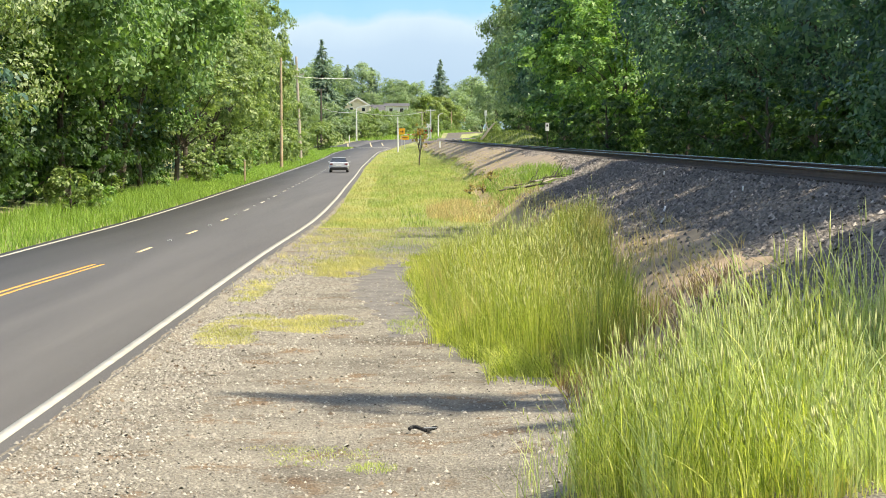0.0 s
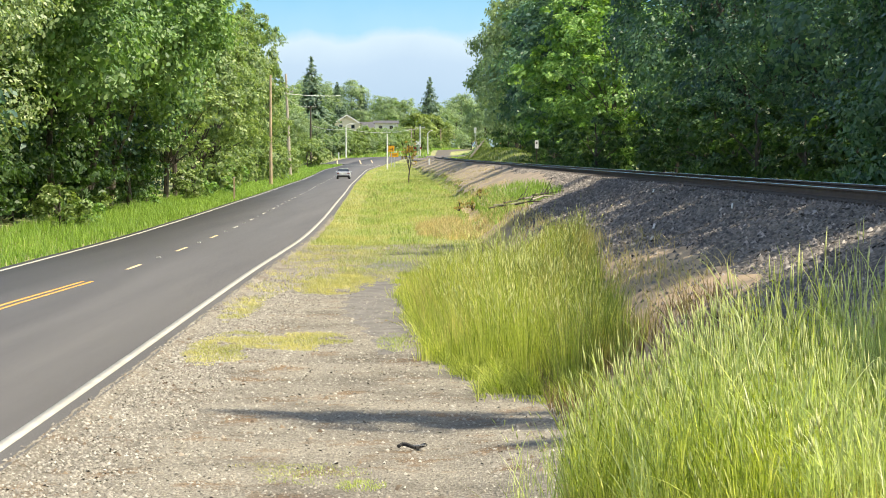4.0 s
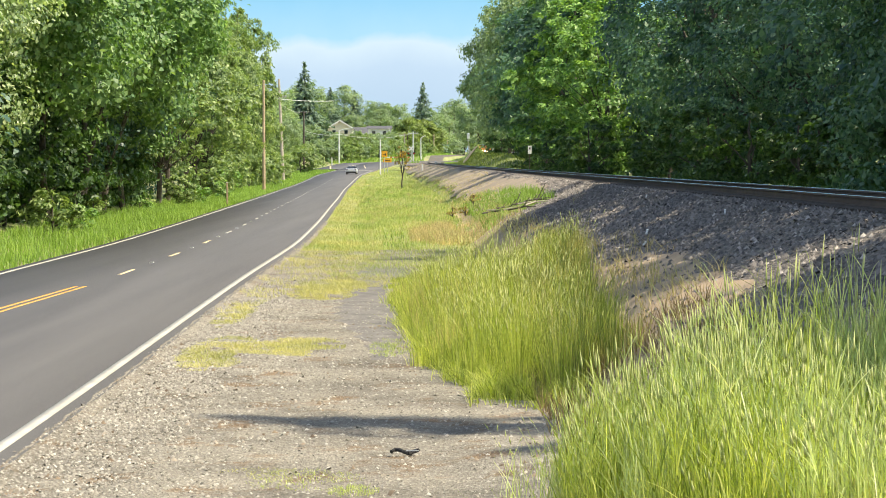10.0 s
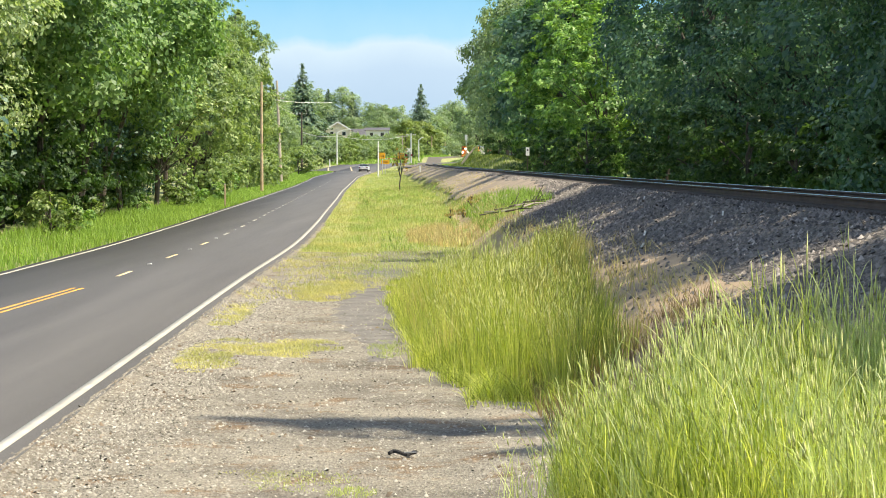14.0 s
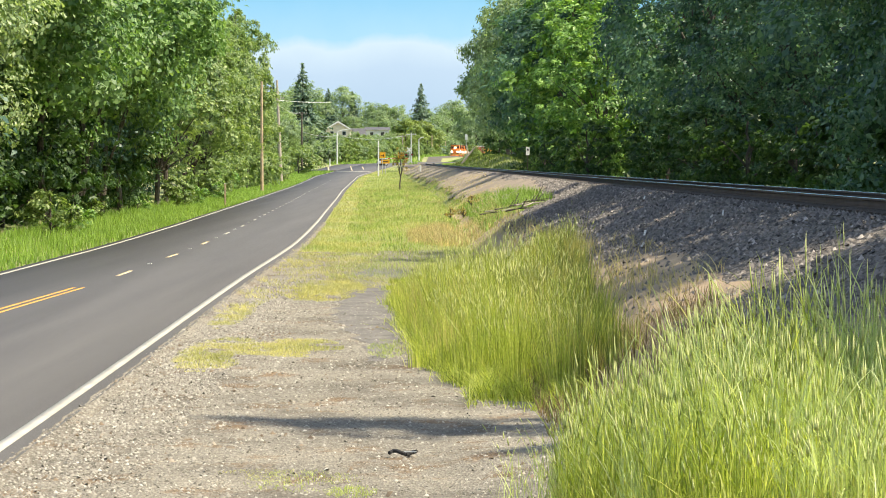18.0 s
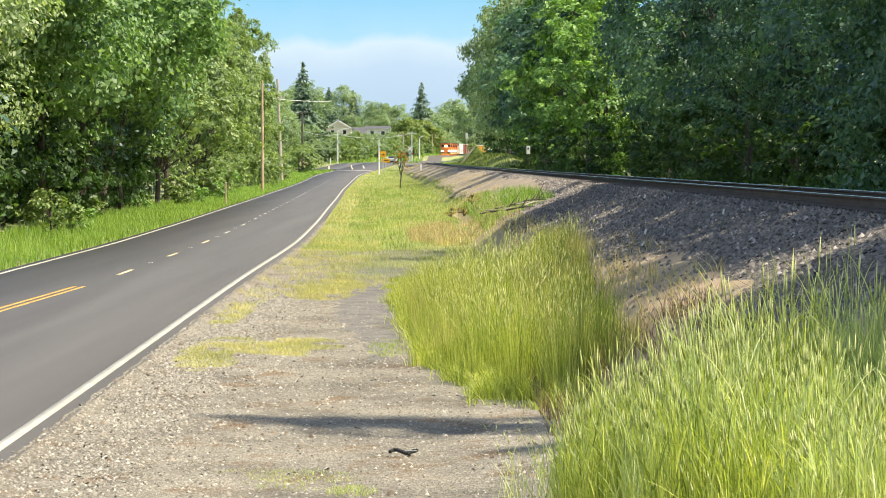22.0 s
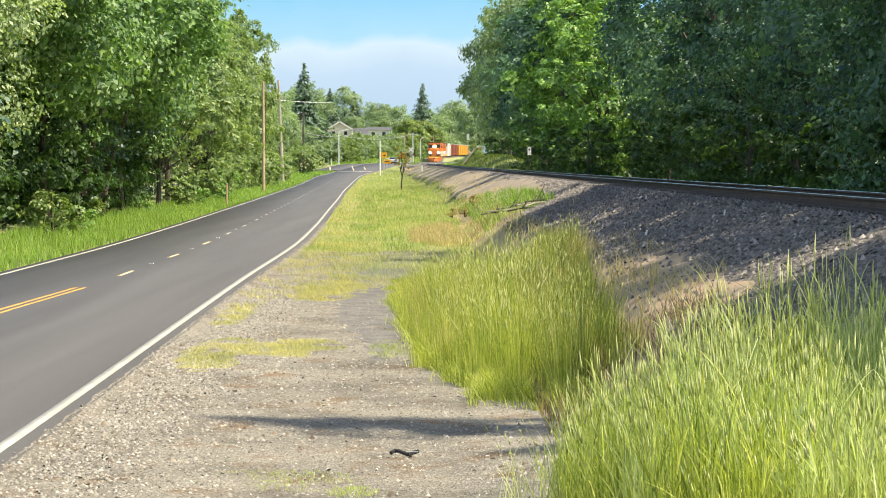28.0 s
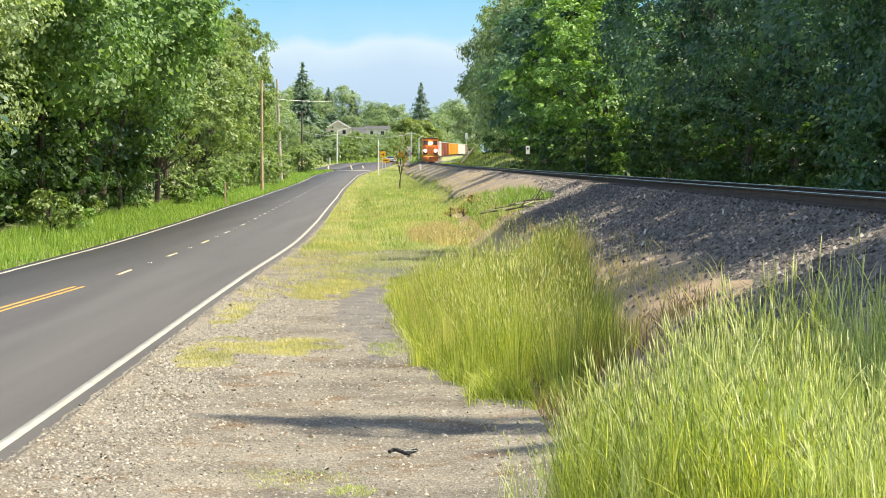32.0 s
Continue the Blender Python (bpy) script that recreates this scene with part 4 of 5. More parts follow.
cx, cy = scatter(1700, -2.2, 4.2, 29, 60, clump_keep, 80)
t = np.random.default_rng(81)
edge = np.minimum((cx - np.interp(cy, CLUMP_Y, CLUMP_X)) / 0.8, 1.0)
tall = (0.55 + 0.75 * edge) * (1 + 0.35 * lumps(cx, cy, 0.55) + 0.25 * lumps(cx, cy, 1.6, 4.0)) * t.uniform(0.55, 1.15, len(cx))
tall = tall * (1.2 - 0.75 * smooth(43, 58, cy)) * (1 - 0.62 * smooth(1.5, 2.8, cx) * (1 - smooth(40, 52, cy)))
per = 62
x, y, h = np.repeat(cx, per), np.repeat(cy, per), np.repeat(tall, per)
ox, oy = t.normal(size=len(x)), t.normal(size=len(x))
x, y = x + 0.08 * ox, y + 0.12 * oy
h = np.maximum(h * (t.uniform(0.5, 1.04, len(x)) + 0.22 * (t.random(len(x)) > 0.97)), 0.15)
tone = np.repeat(lumps(cx, cy, 0.8, 7.0) + 0.3 * smooth(1.6, 3.0, cx) + t.normal(size=len(cx)) * 0.22, per) + t.normal(size=len(x)) * 0.12
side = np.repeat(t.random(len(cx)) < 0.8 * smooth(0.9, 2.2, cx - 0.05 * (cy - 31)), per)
for name, m, mat, label, width, heads in (("grass_clump", side & (tone < 0.3), GRASS_SHADE_AND_WEED, "dense clump of grass beside the bank, darkened for shade", 0.0095, 0.02),
                                          ("grass_clump", ~side & (tone < 0.3), GRASS_TALL, "dense clump of tall yellow-green grass beside the gravel", 0.0095, 0.08),
                                          ("dry_grass", tone >= 0.3, GRASS_DRY, "straw-yellow stalks among the tall green grass", 0.009, 0.12)):
    tagged(blades(name, x[m], y[m], h[m], width, 0.15, mat, 82, heads, out=(ox[m], oy[m])), label, "grass", kind="stuff")

# leafy tufts round the foot of the clump
t = np.random.default_rng(175)
y = 29.6 + 24 * t.random(5200) ** 1.6
x = np.interp(y, CLUMP_Y, CLUMP_X) + t.normal(size=len(y)) * 0.13 + 0.08
x2 = t.uniform(0.3, 1.9, 1800)
x, y = np.concatenate([x, x2]), np.concatenate([y, 29.75 + 0.5 * np.sin(x2 * 3) + 0.4 * t.normal(size=1800)])
low = lumps(x, y, 2.2, 3.0)
keep = low > -0.15
x, y, low = x[keep], y[keep], low[keep]
tagged(blades("foot_grass", x, y, (0.16 + 0.4 * np.maximum(low + 0.15, 0)) * t.uniform(0.6, 1.4, len(x)), 0.014, 0.7, GRASS_TALL, 176), "short leafy grass round the foot of the tall clump", "grass", kind="stuff")

# grass between road and railway
def verge_keep(x, y):
    r, q = x - road_x(y), x - track_x(y)
    return (r > HALF + 0.6) & (q < -4.4) & (y > 62 + 8 * np.sin(x))


x, y = scatter(120000, -12, 3.5, 62, 150, verge_keep, 83)
h = (0.17 + 0.16 * lumps(x, y, 0.3, 3.0)) * np.random.default_rng(84).uniform(0.5, 1.2, len(x))
m = lumps(x, y * 0.5, 0.35, 9.0) + 0.35 * (x - road_x(y) < 5.3) + 0.25 * smooth(-7.5, -5.2, x - track_x(y)) + 0.15 * np.random.default_rng(181).normal(size=len(x)) > 0.2
tagged(blades("meadow_grass", x[~m], y[~m], np.maximum(h[~m], 0.1), 0.011, 0.5, GRASS_VERGE, 85, segments=2), "green meadow grass between road and railway", "grass", kind="stuff")
tagged(blades("dry_grass", x[m], y[m], np.maximum(h[m], 0.1) * 0.75, 0.011, 0.5, GRASS_YELLOW, 86, segments=2), "yellowing grass between road and railway", "grass", kind="stuff")
x, y = scatter(95000, -16, 3, 150, 440, verge_keep, 87)
h = (0.22 + 0.16 * lumps(x, y, 0.2, 3.0)) * np.random.default_rng(88).uniform(0.5, 1.2, len(x))
m = lumps(x, y * 0.4, 0.25, 9.0) + 0.4 * (x - road_x(y) < 5.5) + 0.3 * smooth(-8, -5.5, x - track_x(y)) + 0.15 * np.random.default_rng(182).normal(size=len(x)) > 0.22
tagged(blades("meadow_grass", x[~m], y[~m], np.maximum(h[~m], 0.1), 0.025, 0.5, GRASS_VERGE, 89, segments=2), "green meadow grass towards the junction", "grass", kind="stuff")
tagged(blades("dry_grass", x[m], y[m], np.maximum(h[m], 0.1) * 0.8, 0.024, 0.5, GRASS_YELLOW, 90, segments=2), "yellowing grass towards the junction", "grass", kind="stuff")

# taller weeds and pale stems standing over the meadow
cx, cy = scatter(900, -9, 2.5, 78, 260, lambda x, y: (x - road_x(y) > HALF + 2.0) & (x - track_x(y) < -4.9), 161)
t = np.random.default_rng(162)
for name, mat, label, share_of, tall, width in (("meadow_tuft", GRASS_LUSH, "taller bright green tufts in the meadow", (0.0, 0.4), 0.36, 0.016), ("meadow_tuft", GRASS_SHADE_AND_WEED, "dark green weed tufts in the meadow", (0.4, 0.5), 0.34, 0.018), ("pale_stems", GRASS_STRAW, "thin pale stems standing over the meadow", (0.5, 1.0), 0.7, 0.008)):
    pick = np.random.default_rng(163).random(len(cx))
    pick = (pick >= share_of[0]) & (pick < share_of[1])
    n = 26 if tall < 0.5 else 7
    x, y = np.repeat(cx[pick], n) + 0.22 * t.normal(size=n * pick.sum()), np.repeat(cy[pick], n) + 0.5 * t.normal(size=n * pick.sum())
    tagged(blades(name, x, y, tall * t.uniform(0.5, 1.1, len(x)), width, 0.3, mat, 164, 0.1, segments=2), label, "grass", kind="stuff")

# short growth on the gravel, and the strip along the road's edge
def patch(n, cx, cy, sx, sy, tall, mat, label, seed):
    t = np.random.default_rng(seed)
    n = 2 * n
    rr, aa = np.sqrt(t.random(n)), t.uniform(0, 2 * math.pi, n)
    x, y = cx + sx * rr * np.cos(aa), cy + sy * rr * np.sin(aa)
    keep = (lumps(x, y, 1.7, 2.0) + 0.35 * (1 - rr) > -0.05) & (x - road_x(y) > HALF + 0.55)
    x, y, rr = x[keep], y[keep], rr[keep]
    h = 0.7 * tall * t.uniform(0.35, 1.0, len(x)) * (1 - 0.5 * rr)
    tagged(blades("short_grass", x, y, h + 0.05, 0.009, 0.6, mat, seed + 1), label, "grass", "grass patches on the gravel", "stuff")


for k, (n, cx, cy, sx, sy, tall) in enumerate(((3600, -3.75, 37.5, 0.65, 3.4, 0.16), (2600, -2.55, 38.6, 0.85, 2.0, 0.16), (3800, -2.9, 56, 1.0, 4.6, 0.24), (1500, -4.35, 47, 0.35, 4, 0.16), (500, -0.95, 38.5, 0.35, 2.0, 0.16), (380, -1.4, 22.4, 0.6, 0.8, 0.08), (200, -0.88, 21.6, 0.25, 0.4, 0.12), (260, -1.9, 22.8, 0.45, 0.5, 0.05), (1500, -2.2, 60, 1.1, 3.5, 0.25))):
    patch(n, cx, cy, sx, sy, tall, GRASS_VERGE if k in (4, 5, 6) else GRASS_YELLOW, "short yellow-green grass growing through the gravel", 200 + 5 * k)
x, y = scatter(46000, -9, -1, 44, 90, lambda x, y: (x - road_x(y) > HALF + 0.7 + 0.25 * np.sin(y)) & (x - road_x(y) < HALF + 1.3 + 2.2 * smooth(48, 70, y)), 91)
keep = lumps(x, y, 1.2, 2.0) > -0.02
x, y = x[keep], y[keep]
tagged(blades("edge_grass", x, y, np.random.default_rng(92).uniform(0.06, 0.2, len(x)), 0.013, 0.6, GRASS_YELLOW, 93), "yellow-green grass along the road's edge", "grass", kind="stuff")

# the verge across the road
x, y = scatter(90000, -24, -11, 55, 260, lambda x, y: (x - road_x(y) < -HALF - 0.42) & (x - road_x(y) > -HALF - 5.5), 94)
tagged(blades("verge_grass", x, y, np.random.default_rng(95).uniform(0.12, 0.4, len(x)) * (1 + (road_x(y) - x - HALF) * 0.1), 0.035, 0.35, GRASS_LUSH, 96, segments=2), "bright green grass verge under the roadside trees", "grass", kind="stuff")
x, y = scatter(40000, -28, -15, 260, 420, lambda x, y: (x - road_x(y) < -HALF - 0.42) & (x - road_x(y) > -HALF - 6.5), 194)
tagged(blades("verge_grass", x, y, np.random.default_rng(195).uniform(0.15, 0.45, len(x)), 0.07, 0.35, GRASS_LUSH, 196, segments=2), "bright green grass verge towards the junction", "grass", kind="stuff")

# thin dry stalks and roots on the bare sand
x, y = scatter(2600, 1.5, 5.0, 28, 50, lambda x, y: (x - track_x(y) > -5.4) & (x - track_x(y) < -3.7), 131)
keep = lumps(x, y, 0.9, 5.0) > 0.05
x, y = x[keep], y[keep]
tagged(blades("dry_stalks", x, y, np.random.default_rng(132).uniform(0.08, 0.45, len(x)), 0.012, 0.9, GRASS_STRAW, 133), "thin dry stalks lying on bare sand", "grass", kind="stuff")

# dead straw at the foot of the stone bank
x, y = scatter(16000, -1, 4.5, 32, 130, lambda x, y: (np.abs(x - track_x(y) + 4.9) < 0.55), 97)
keep = lumps(x, y, 0.35, 5.0) > -0.05
tagged(blades("dead_grass", x[keep], y[keep], np.random.default_rng(98).uniform(0.1, 0.5, int(keep.sum())), 0.02, 0.5, GRASS_STRAW, 99), "straw-coloured dead grass at the foot of the bank", "grass", kind="stuff")

x, y = scatter(70000, -8, 3.5, 105, 440, lambda x, y: (x - track_x(y) > -5.2) & (x - track_x(y) < -1.9 - 1.5 * (1 - smooth(110, 190, y))), 107)
keep = lumps(x, y, 0.25, 4.0) > -0.1 + 0.2 * smooth(-3.6, -2.2, x - track_x(y))
x, y = x[keep], y[keep]
tagged(blades("bank_grass", x, y, np.random.default_rng(108).uniform(0.08, 0.3, len(x)), 0.03, 0.7, GRASS_STRAW, 109, segments=2), "pale dry grass on the railway bank", "grass", kind="stuff")

x, y = scatter(36000, -24, 20, 466, 820, lambda x, y: (np.abs(x - road_x(y)) > HALF + 2) & (np.abs(x - track_x(y)) > 2.6), 111)
tagged(blades("far_grass", x, y, np.random.default_rng(112).uniform(0.3, 0.9, len(x)), 0.16, 0.3, GRASS_LUSH, 113, segments=2), "rough green grass beside the far track", "grass", kind="stuff")

x, y = scatter(22000, 0, 20, 290, 470, lambda x, y: (x - track_x(y) > 3.0) & (x - track_x(y) < 14), 151)
tagged(blades("mound_grass", x, y, np.random.default_rng(152).uniform(0.25, 0.6, len(x)), 0.07, 0.35, GRASS_SHADE_AND_WEED, 153, segments=2), "green grass on the mound beyond the line", "grass", kind="stuff")

# green weeds that creep up the bank, and a straw patch before them
x, y = scatter(17000, 0, 4.5, 84, 128, lambda x, y: (x - track_x(y) > -5.6) & (x - track_x(y) < -3.0 - 1.1 * smooth(104, 124, y)), 121)
keep = lumps(x, y, 0.22, 6.0) + 0.4 * np.exp(-((y - 103) / 12) ** 2) + 0.2 * np.random.default_rng(124).normal(size=len(x)) > 0.2
x, y = x[keep], y[keep]
tagged(blades("bank_weeds", x, y, np.random.default_rng(122).uniform(0.15, 0.6, len(x)), 0.03, 0.4, GRASS_LUSH, 123, segments=2), "green weeds creeping up the lower bank", "grass", kind="stuff")
x, y = scatter(22000, -2.2, 3.0, 82, 103, lambda x, y: (x - track_x(y) < -4.6) & (((x - 0.8) / 2.4) ** 2 + ((y - 93) / 9) ** 2 < 1), 125)
keep = lumps(x, y, 0.5, 8.0) > -0.15
x, y = x[keep], y[keep]
tagged(blades("straw_patch", x, y, np.random.default_rng(126).uniform(0.2, 0.5, len(x)), 0.013, 0.45, GRASS_STRAW, 127, segments=2), "patch of pinkish straw in the green grass", "grass", kind="stuff")
x, y = scatter(3200, 1.2, 3.6, 24.5, 32, lambda x, y: x - track_x(y) < -4.4, 141)
keep = lumps(x, y, 1.1, 8.0) > -0.1
x, y = x[keep], y[keep]
tagged(blades("withered_grass", x, y, np.random.default_rng(142).uniform(0.12, 0.5, len(x)), 0.012, 0.4, GRASS_WITHERED, 143), "withered red-brown stalks between the grass clumps", "grass", kind="stuff")

# ---- loose stones ----
PYRAMID = np.array([[1, 0, -0.3], [0, 1, -0.3], [-1, 0, -0.3], [0, -1, -0.3], [0, 0, 1]], float)
PYRAMID_F = np.array([[4, 0, 1], [4, 1, 2], [4, 2, 3], [4, 3, 0]])


def stones(name, x, y, z, size, mat, seed, flat=0.6):
    s = np.random.default_rng(seed)
    n = len(x)
    v = PYRAMID[None] * (size[:, None] * s.uniform(0.6, 1.4, (n, 5)))[:, :, None]
    a = s.uniform(0, 2 * math.pi, n)
    ca, sa = np.cos(a)[:, None], np.sin(a)[:, None]
    tilt = s.normal(size=(n, 1)) * 0.4
    vx, vy, vz = v[..., 0] * ca - v[..., 1] * sa, v[..., 0] * sa + v[..., 1] * ca, v[..., 2] * flat + tilt * v[..., 0]
    p = np.stack([vx + x[:, None], vy + y[:, None], vz + z[:, None]], -1)
    me = bpy.data.meshes.new(name)
    fast_mesh(me, p.reshape(-1, 3), (np.arange(n)[:, None, None] * 5 + PYRAMID_F[None]).reshape(-1, 3))
    me.materials.append(mat)
    return new(name, me)


x, y = scatter(100000, -6.5, 3, 18, 52, lambda x, y: (x - road_x(y) > HALF + 0.34 + 0.22 * np.random.default_rng(100).random(len(x)) ** 0.7) & (x < 2.6), 101)
s = np.random.default_rng(102)
near_edge = np.exp(-((x - road_x(y) - HALF - 1.2) / 1.1) ** 2)
keep = s.random(len(x)) < 0.32 + 0.68 * near_edge
x, y = x[keep], y[keep]
size = 0.009 + 0.022 * s.random(len(x)) ** 3
def edge_z(x, y):
    """Height of the gravel, raised where it spills over the asphalt's edge."""
    return ground_z(x, y) + 0.067 * np.clip((HALF + 0.66 - x + road_x(y)) / 0.24, 0, 1)


tagged(stones("gravel_stones", x, y, edge_z(x, y) + 0.004, size, PEBBLE, 103), "loose pale gravel stones on the shoulder", "gravel", kind="stuff")
x, y = scatter(90000, -7.5, -2, 17, 62, lambda x, y: (x - road_x(y) > HALF + 0.43) & (x - road_x(y) < HALF + 1.9), 171)
s = np.random.default_rng(172)
keep = s.random(len(x)) < (1 - 0.6 * (x - road_x(y) - HALF) / 1.9) * (0.6 + 0.8 * lumps(x, y, 1.3, 5.0))
x, y = x[keep], y[keep]
tagged(stones("coarse_gravel", x, y, edge_z(x, y) + 0.006, 0.009 + 0.021 * s.random(len(x)) ** 2, PEBBLE, 173), "coarse pale gravel along the asphalt edge", "gravel", kind="stuff")
x, y = scatter(110000, 0, 10, 24, 210, lambda x, y: (x - track_x(y) > -5.2) & (x - track_x(y) < -1.3), 104)
q = x - track_x(y)
bare = smooth(27, 31, y) * (1 - smooth(40, 50, y)) * (1 - smooth(-3.9, -3.3, q + 0.5 * lumps(x, y, 0.5, 3.0))) + 0.9 * smooth(84, 100, y) * (1 - smooth(-2.5, -1.9, q))
keep = np.random.default_rng(118).random(len(x)) > (0.8 + 0.2 * smooth(60, 100, y)) * bare
x, y = x[keep], y[keep]
size = (0.025 + 0.0001 * y) + 0.03 * np.random.default_rng(105).random(len(x)) ** 2
tagged(stones("ballast_stones", x, y, ground_z(x, y) + 0.018, size, STONE, 106, 0.8), "loose dark crushed stones on the railway bank", "ballast", kind="stuff")

x, y = scatter(1500, -6, 1.5, 18, 44, lambda x, y: (x - road_x(y) > HALF + 0.46) & (lumps(x, y, 0.8, 6.0) > 0.0 + 0.25 * smooth(4.6, 6.5, x - road_x(y))), 115)
size = 0.018 + 0.03 * np.random.default_rng(116).random(len(x)) ** 2
tagged(stones("rubble", x, y, ground_z(x, y) + 0.006, size, RUBBLE, 117, 0.7), "larger brown and pale rubble pieces on the shoulder", "rubble", kind="stuff")

# ---- the railway line ----
track = holder("railway_track", label="single railway track with polished rails on dark ties", category="railway", kind="structure")


def rail(off):
    head = ribbon("rail", track_x, track_z, off - 0.037, off + 0.037, -40, 1500, 4, -0.008, 0.035, RAIL_SIDE, track, "rusty steel rail")
    ribbon("rail_head", track_x, track_z, off - 0.032, off + 0.032, -40, 1500, 4, 0.0, 0.007, RAIL_TOP, head, "polished running surface")
    ribbon("rail_web", track_x, track_z, off - 0.009, off + 0.009, -40, 1500, 4, -0.044, 0.11, RAIL_SIDE, head)
    ribbon("rail_foot", track_x, track_z, off - 0.07, off + 0.07, -40, 1500, 4, -0.155, 0.02, RAIL_SIDE, head)


rail(-0.7525)
rail(0.7525)
tie_bm = boxed(-1.3, 1.3, -0.115, 0.115, -0.2, 0.0, bevel=0.012)
tie_me = bpy.data.meshes.new("tie")
tie_bm.to_mesh(tie_me)
tie_bm.free()
tie_me.materials.append(TIE)
for i in range(280):
    y = 30 + 0.54 * i
    turn = -math.degrees(math.atan(float(track_x(y + 1) - track_x(y - 1)) / 2))
    share("tie", tie_me, track, pose(float(track_x(y)), y, float(track_z(y)) - 0.178, 0, 0, turn))


# ---- the train ----
ORANGE = plain("orange locomotive paint", (0.8, 0.23, 0.06), 0.45, 0, 0.18, 1.0)
STRIPE = plain("yellow locomotive stripe", (0.8, 0.5, 0.06), 0.45, 0, 0.15, 1.0)
SOOT = plain("sooty black paint", (0.03, 0.03, 0.03), 0.7, 0, 0.3)
LAMP = glow("locomotive headlight", (1.0, 0.86, 0.62), 14.0)


def bogie(parent, y, wheels, dark):
    truck = part("truck", boxed(-1.1, 1.1, y - 1.6, y + 1.6, 0.55, 0.85, bevel=0.05), dark, parent)
    for k in range(wheels):
        yy = y + (k - (wheels - 1) / 2) * 1.35
        bm = rodded((-0.82, yy, 0.5), (-0.69, yy, 0.5), 0.5, 0.5, 20)
        rod(bm, (0.69, yy, 0.5), (0.82, yy, 0.5), 0.5, 0.5, 20)
        rod(bm, (-0.8, yy, 0.5), (0.8, yy, 0.5), 0.09, 0.09, 8)
        part("wheelset", bm, STEEL, truck)


def locomotive():
    """Front at the low end of y; rails at z = 0."""
    ob = holder("locomotive", label="orange diesel locomotive with lit headlights on the railway", category="locomotive", group="locomotives")
    L = 11.0
    part("underframe", boxed(-1.5, 1.5, -L, L, 1.15, 1.5, bevel=0.04), SOOT, ob)
    part("frame_stripe", boxed(-1.53, 1.53, -L - 0.02, L + 0.02, 1.3, 1.48), STRIPE, ob, "yellow stripe along the frame")
    part("nose", boxed(-1.05, 1.05, -L + 1.0, -L + 3.2, 1.5, 3.15, bevel=0.14), ORANGE, ob)
    cab = part("cab", boxed(-1.5, 1.5, -L + 3.0, -L + 5.6, 1.5, 4.5, bevel=0.16), ORANGE, ob)
    part("cab_roof", boxed(-1.42, 1.42, -L + 2.9, -L + 5.7, 4.46, 4.62, bevel=0.06), SOOT, cab)
    for x0, x1 in ((-1.3, -0.46), (0.46, 1.3)):
        part("windscreen", boxed(x0, x1, -L + 2.96, -L + 3.04, 3.3, 4.05), GLASS, cab, "dark windscreen pane")
    for sx in (-1.51, 1.47):
        part("side_window", boxed(sx, sx + 0.04, -L + 3.6, -L + 5.0, 3.2, 4.0), GLASS, cab)
    hood = part("hood", boxed(-0.95, 0.95, -L + 5.6, L - 1.2, 1.5, 4.25, bevel=0.1), ORANGE, ob)
    part("hood_stripe", boxed(-0.97, 0.97, -L + 5.7, L - 1.3, 3.55, 3.75), STRIPE, hood)
    part("radiator", boxed(-1.4, 1.4, L - 6.0, L - 2.0, 3.7, 4.6, bevel=0.1), SOOT, hood)
    part("exhaust", boxed(-0.4, 0.4, 0.5, 1.8, 4.2, 4.55, bevel=0.05), SOOT, hood)
    for k in range(4):
        part("grille", boxed(-0.985, 0.985, -1.5 + 1.6 * k, -0.3 + 1.6 * k, 2.3, 3.3), SOOT, hood)
    for k in (-1, 1):
        part("headlight", rodded((0.17 * k, -L + 2.98, 3.62), (0.17 * k, -L + 2.8, 3.62), 0.2, 0.2, 16), LAMP, cab, "lit upper headlight")
        part("ditch_light", rodded((0.98 * k, -L - 0.05, 2.2), (0.98 * k, -L - 0.2, 2.2), 0.25, 0.25, 16), LAMP, ob, "lit ditch light")
        part("light_bracket", boxed(0.98 * k - 0.32, 0.98 * k + 0.32, -L - 0.05, -L + 0.1, 1.48, 2.52, bevel=0.05), SOOT, ob)
    bm = bmesh.new()
    v = [bm.verts.new(c) for c in ((-1.5, -L, 1.2), (1.5, -L, 1.2), (1.4, -L, 0.2), (-1.4, -L, 0.2), (0, -L - 0.45, 0.9), (0, -L - 0.6, 0.15), (-1.4, -L + 0.3, 0.2), (1.4, -L + 0.3, 0.2), (1.5, -L + 0.3, 1.2), (-1.5, -L + 0.3, 1.2))]
    for f in ((0, 3, 5, 4), (4, 5, 2, 1), (0, 4, 1), (3, 6, 7, 2, 5), (6, 9, 8, 7), (0, 9, 6, 3), (1, 2, 7, 8), (0, 1, 8, 9)):
        bm.faces.new([v[i] for i in f])
    part("pilot", bm, ORANGE, ob, "orange plough-shaped pilot")
    part("coupler", boxed(-0.15, 0.15, -L - 0.8, -L, 0.75, 1.05, bevel=0.04), SOOT, ob)
    for sx in (-1.45, 1.45):
        bm = bmesh.new()
        rod(bm, (sx, -L + 0.2, 2.5), (sx, L - 0.3, 2.5), 0.025, 0.025, 6)
        for k in range(9):
            yy = -L + 0.2 + k * (2 * L - 0.5) / 8
            rod(bm, (sx, yy, 1.45), (sx, yy, 2.5), 0.025, 0.025, 6)
        part("handrail", bm, WHITE, ob, "white side handrail")
    part("fuel_tank", boxed(-1.35, 1.35, -2.6, 2.6, 0.35, 1.15, bevel=0.15), SOOT, ob)
    bogie(ob, -L + 3.8, 3, SOOT)
    bogie(ob, L - 3.8, 3, SOOT)
    return ob


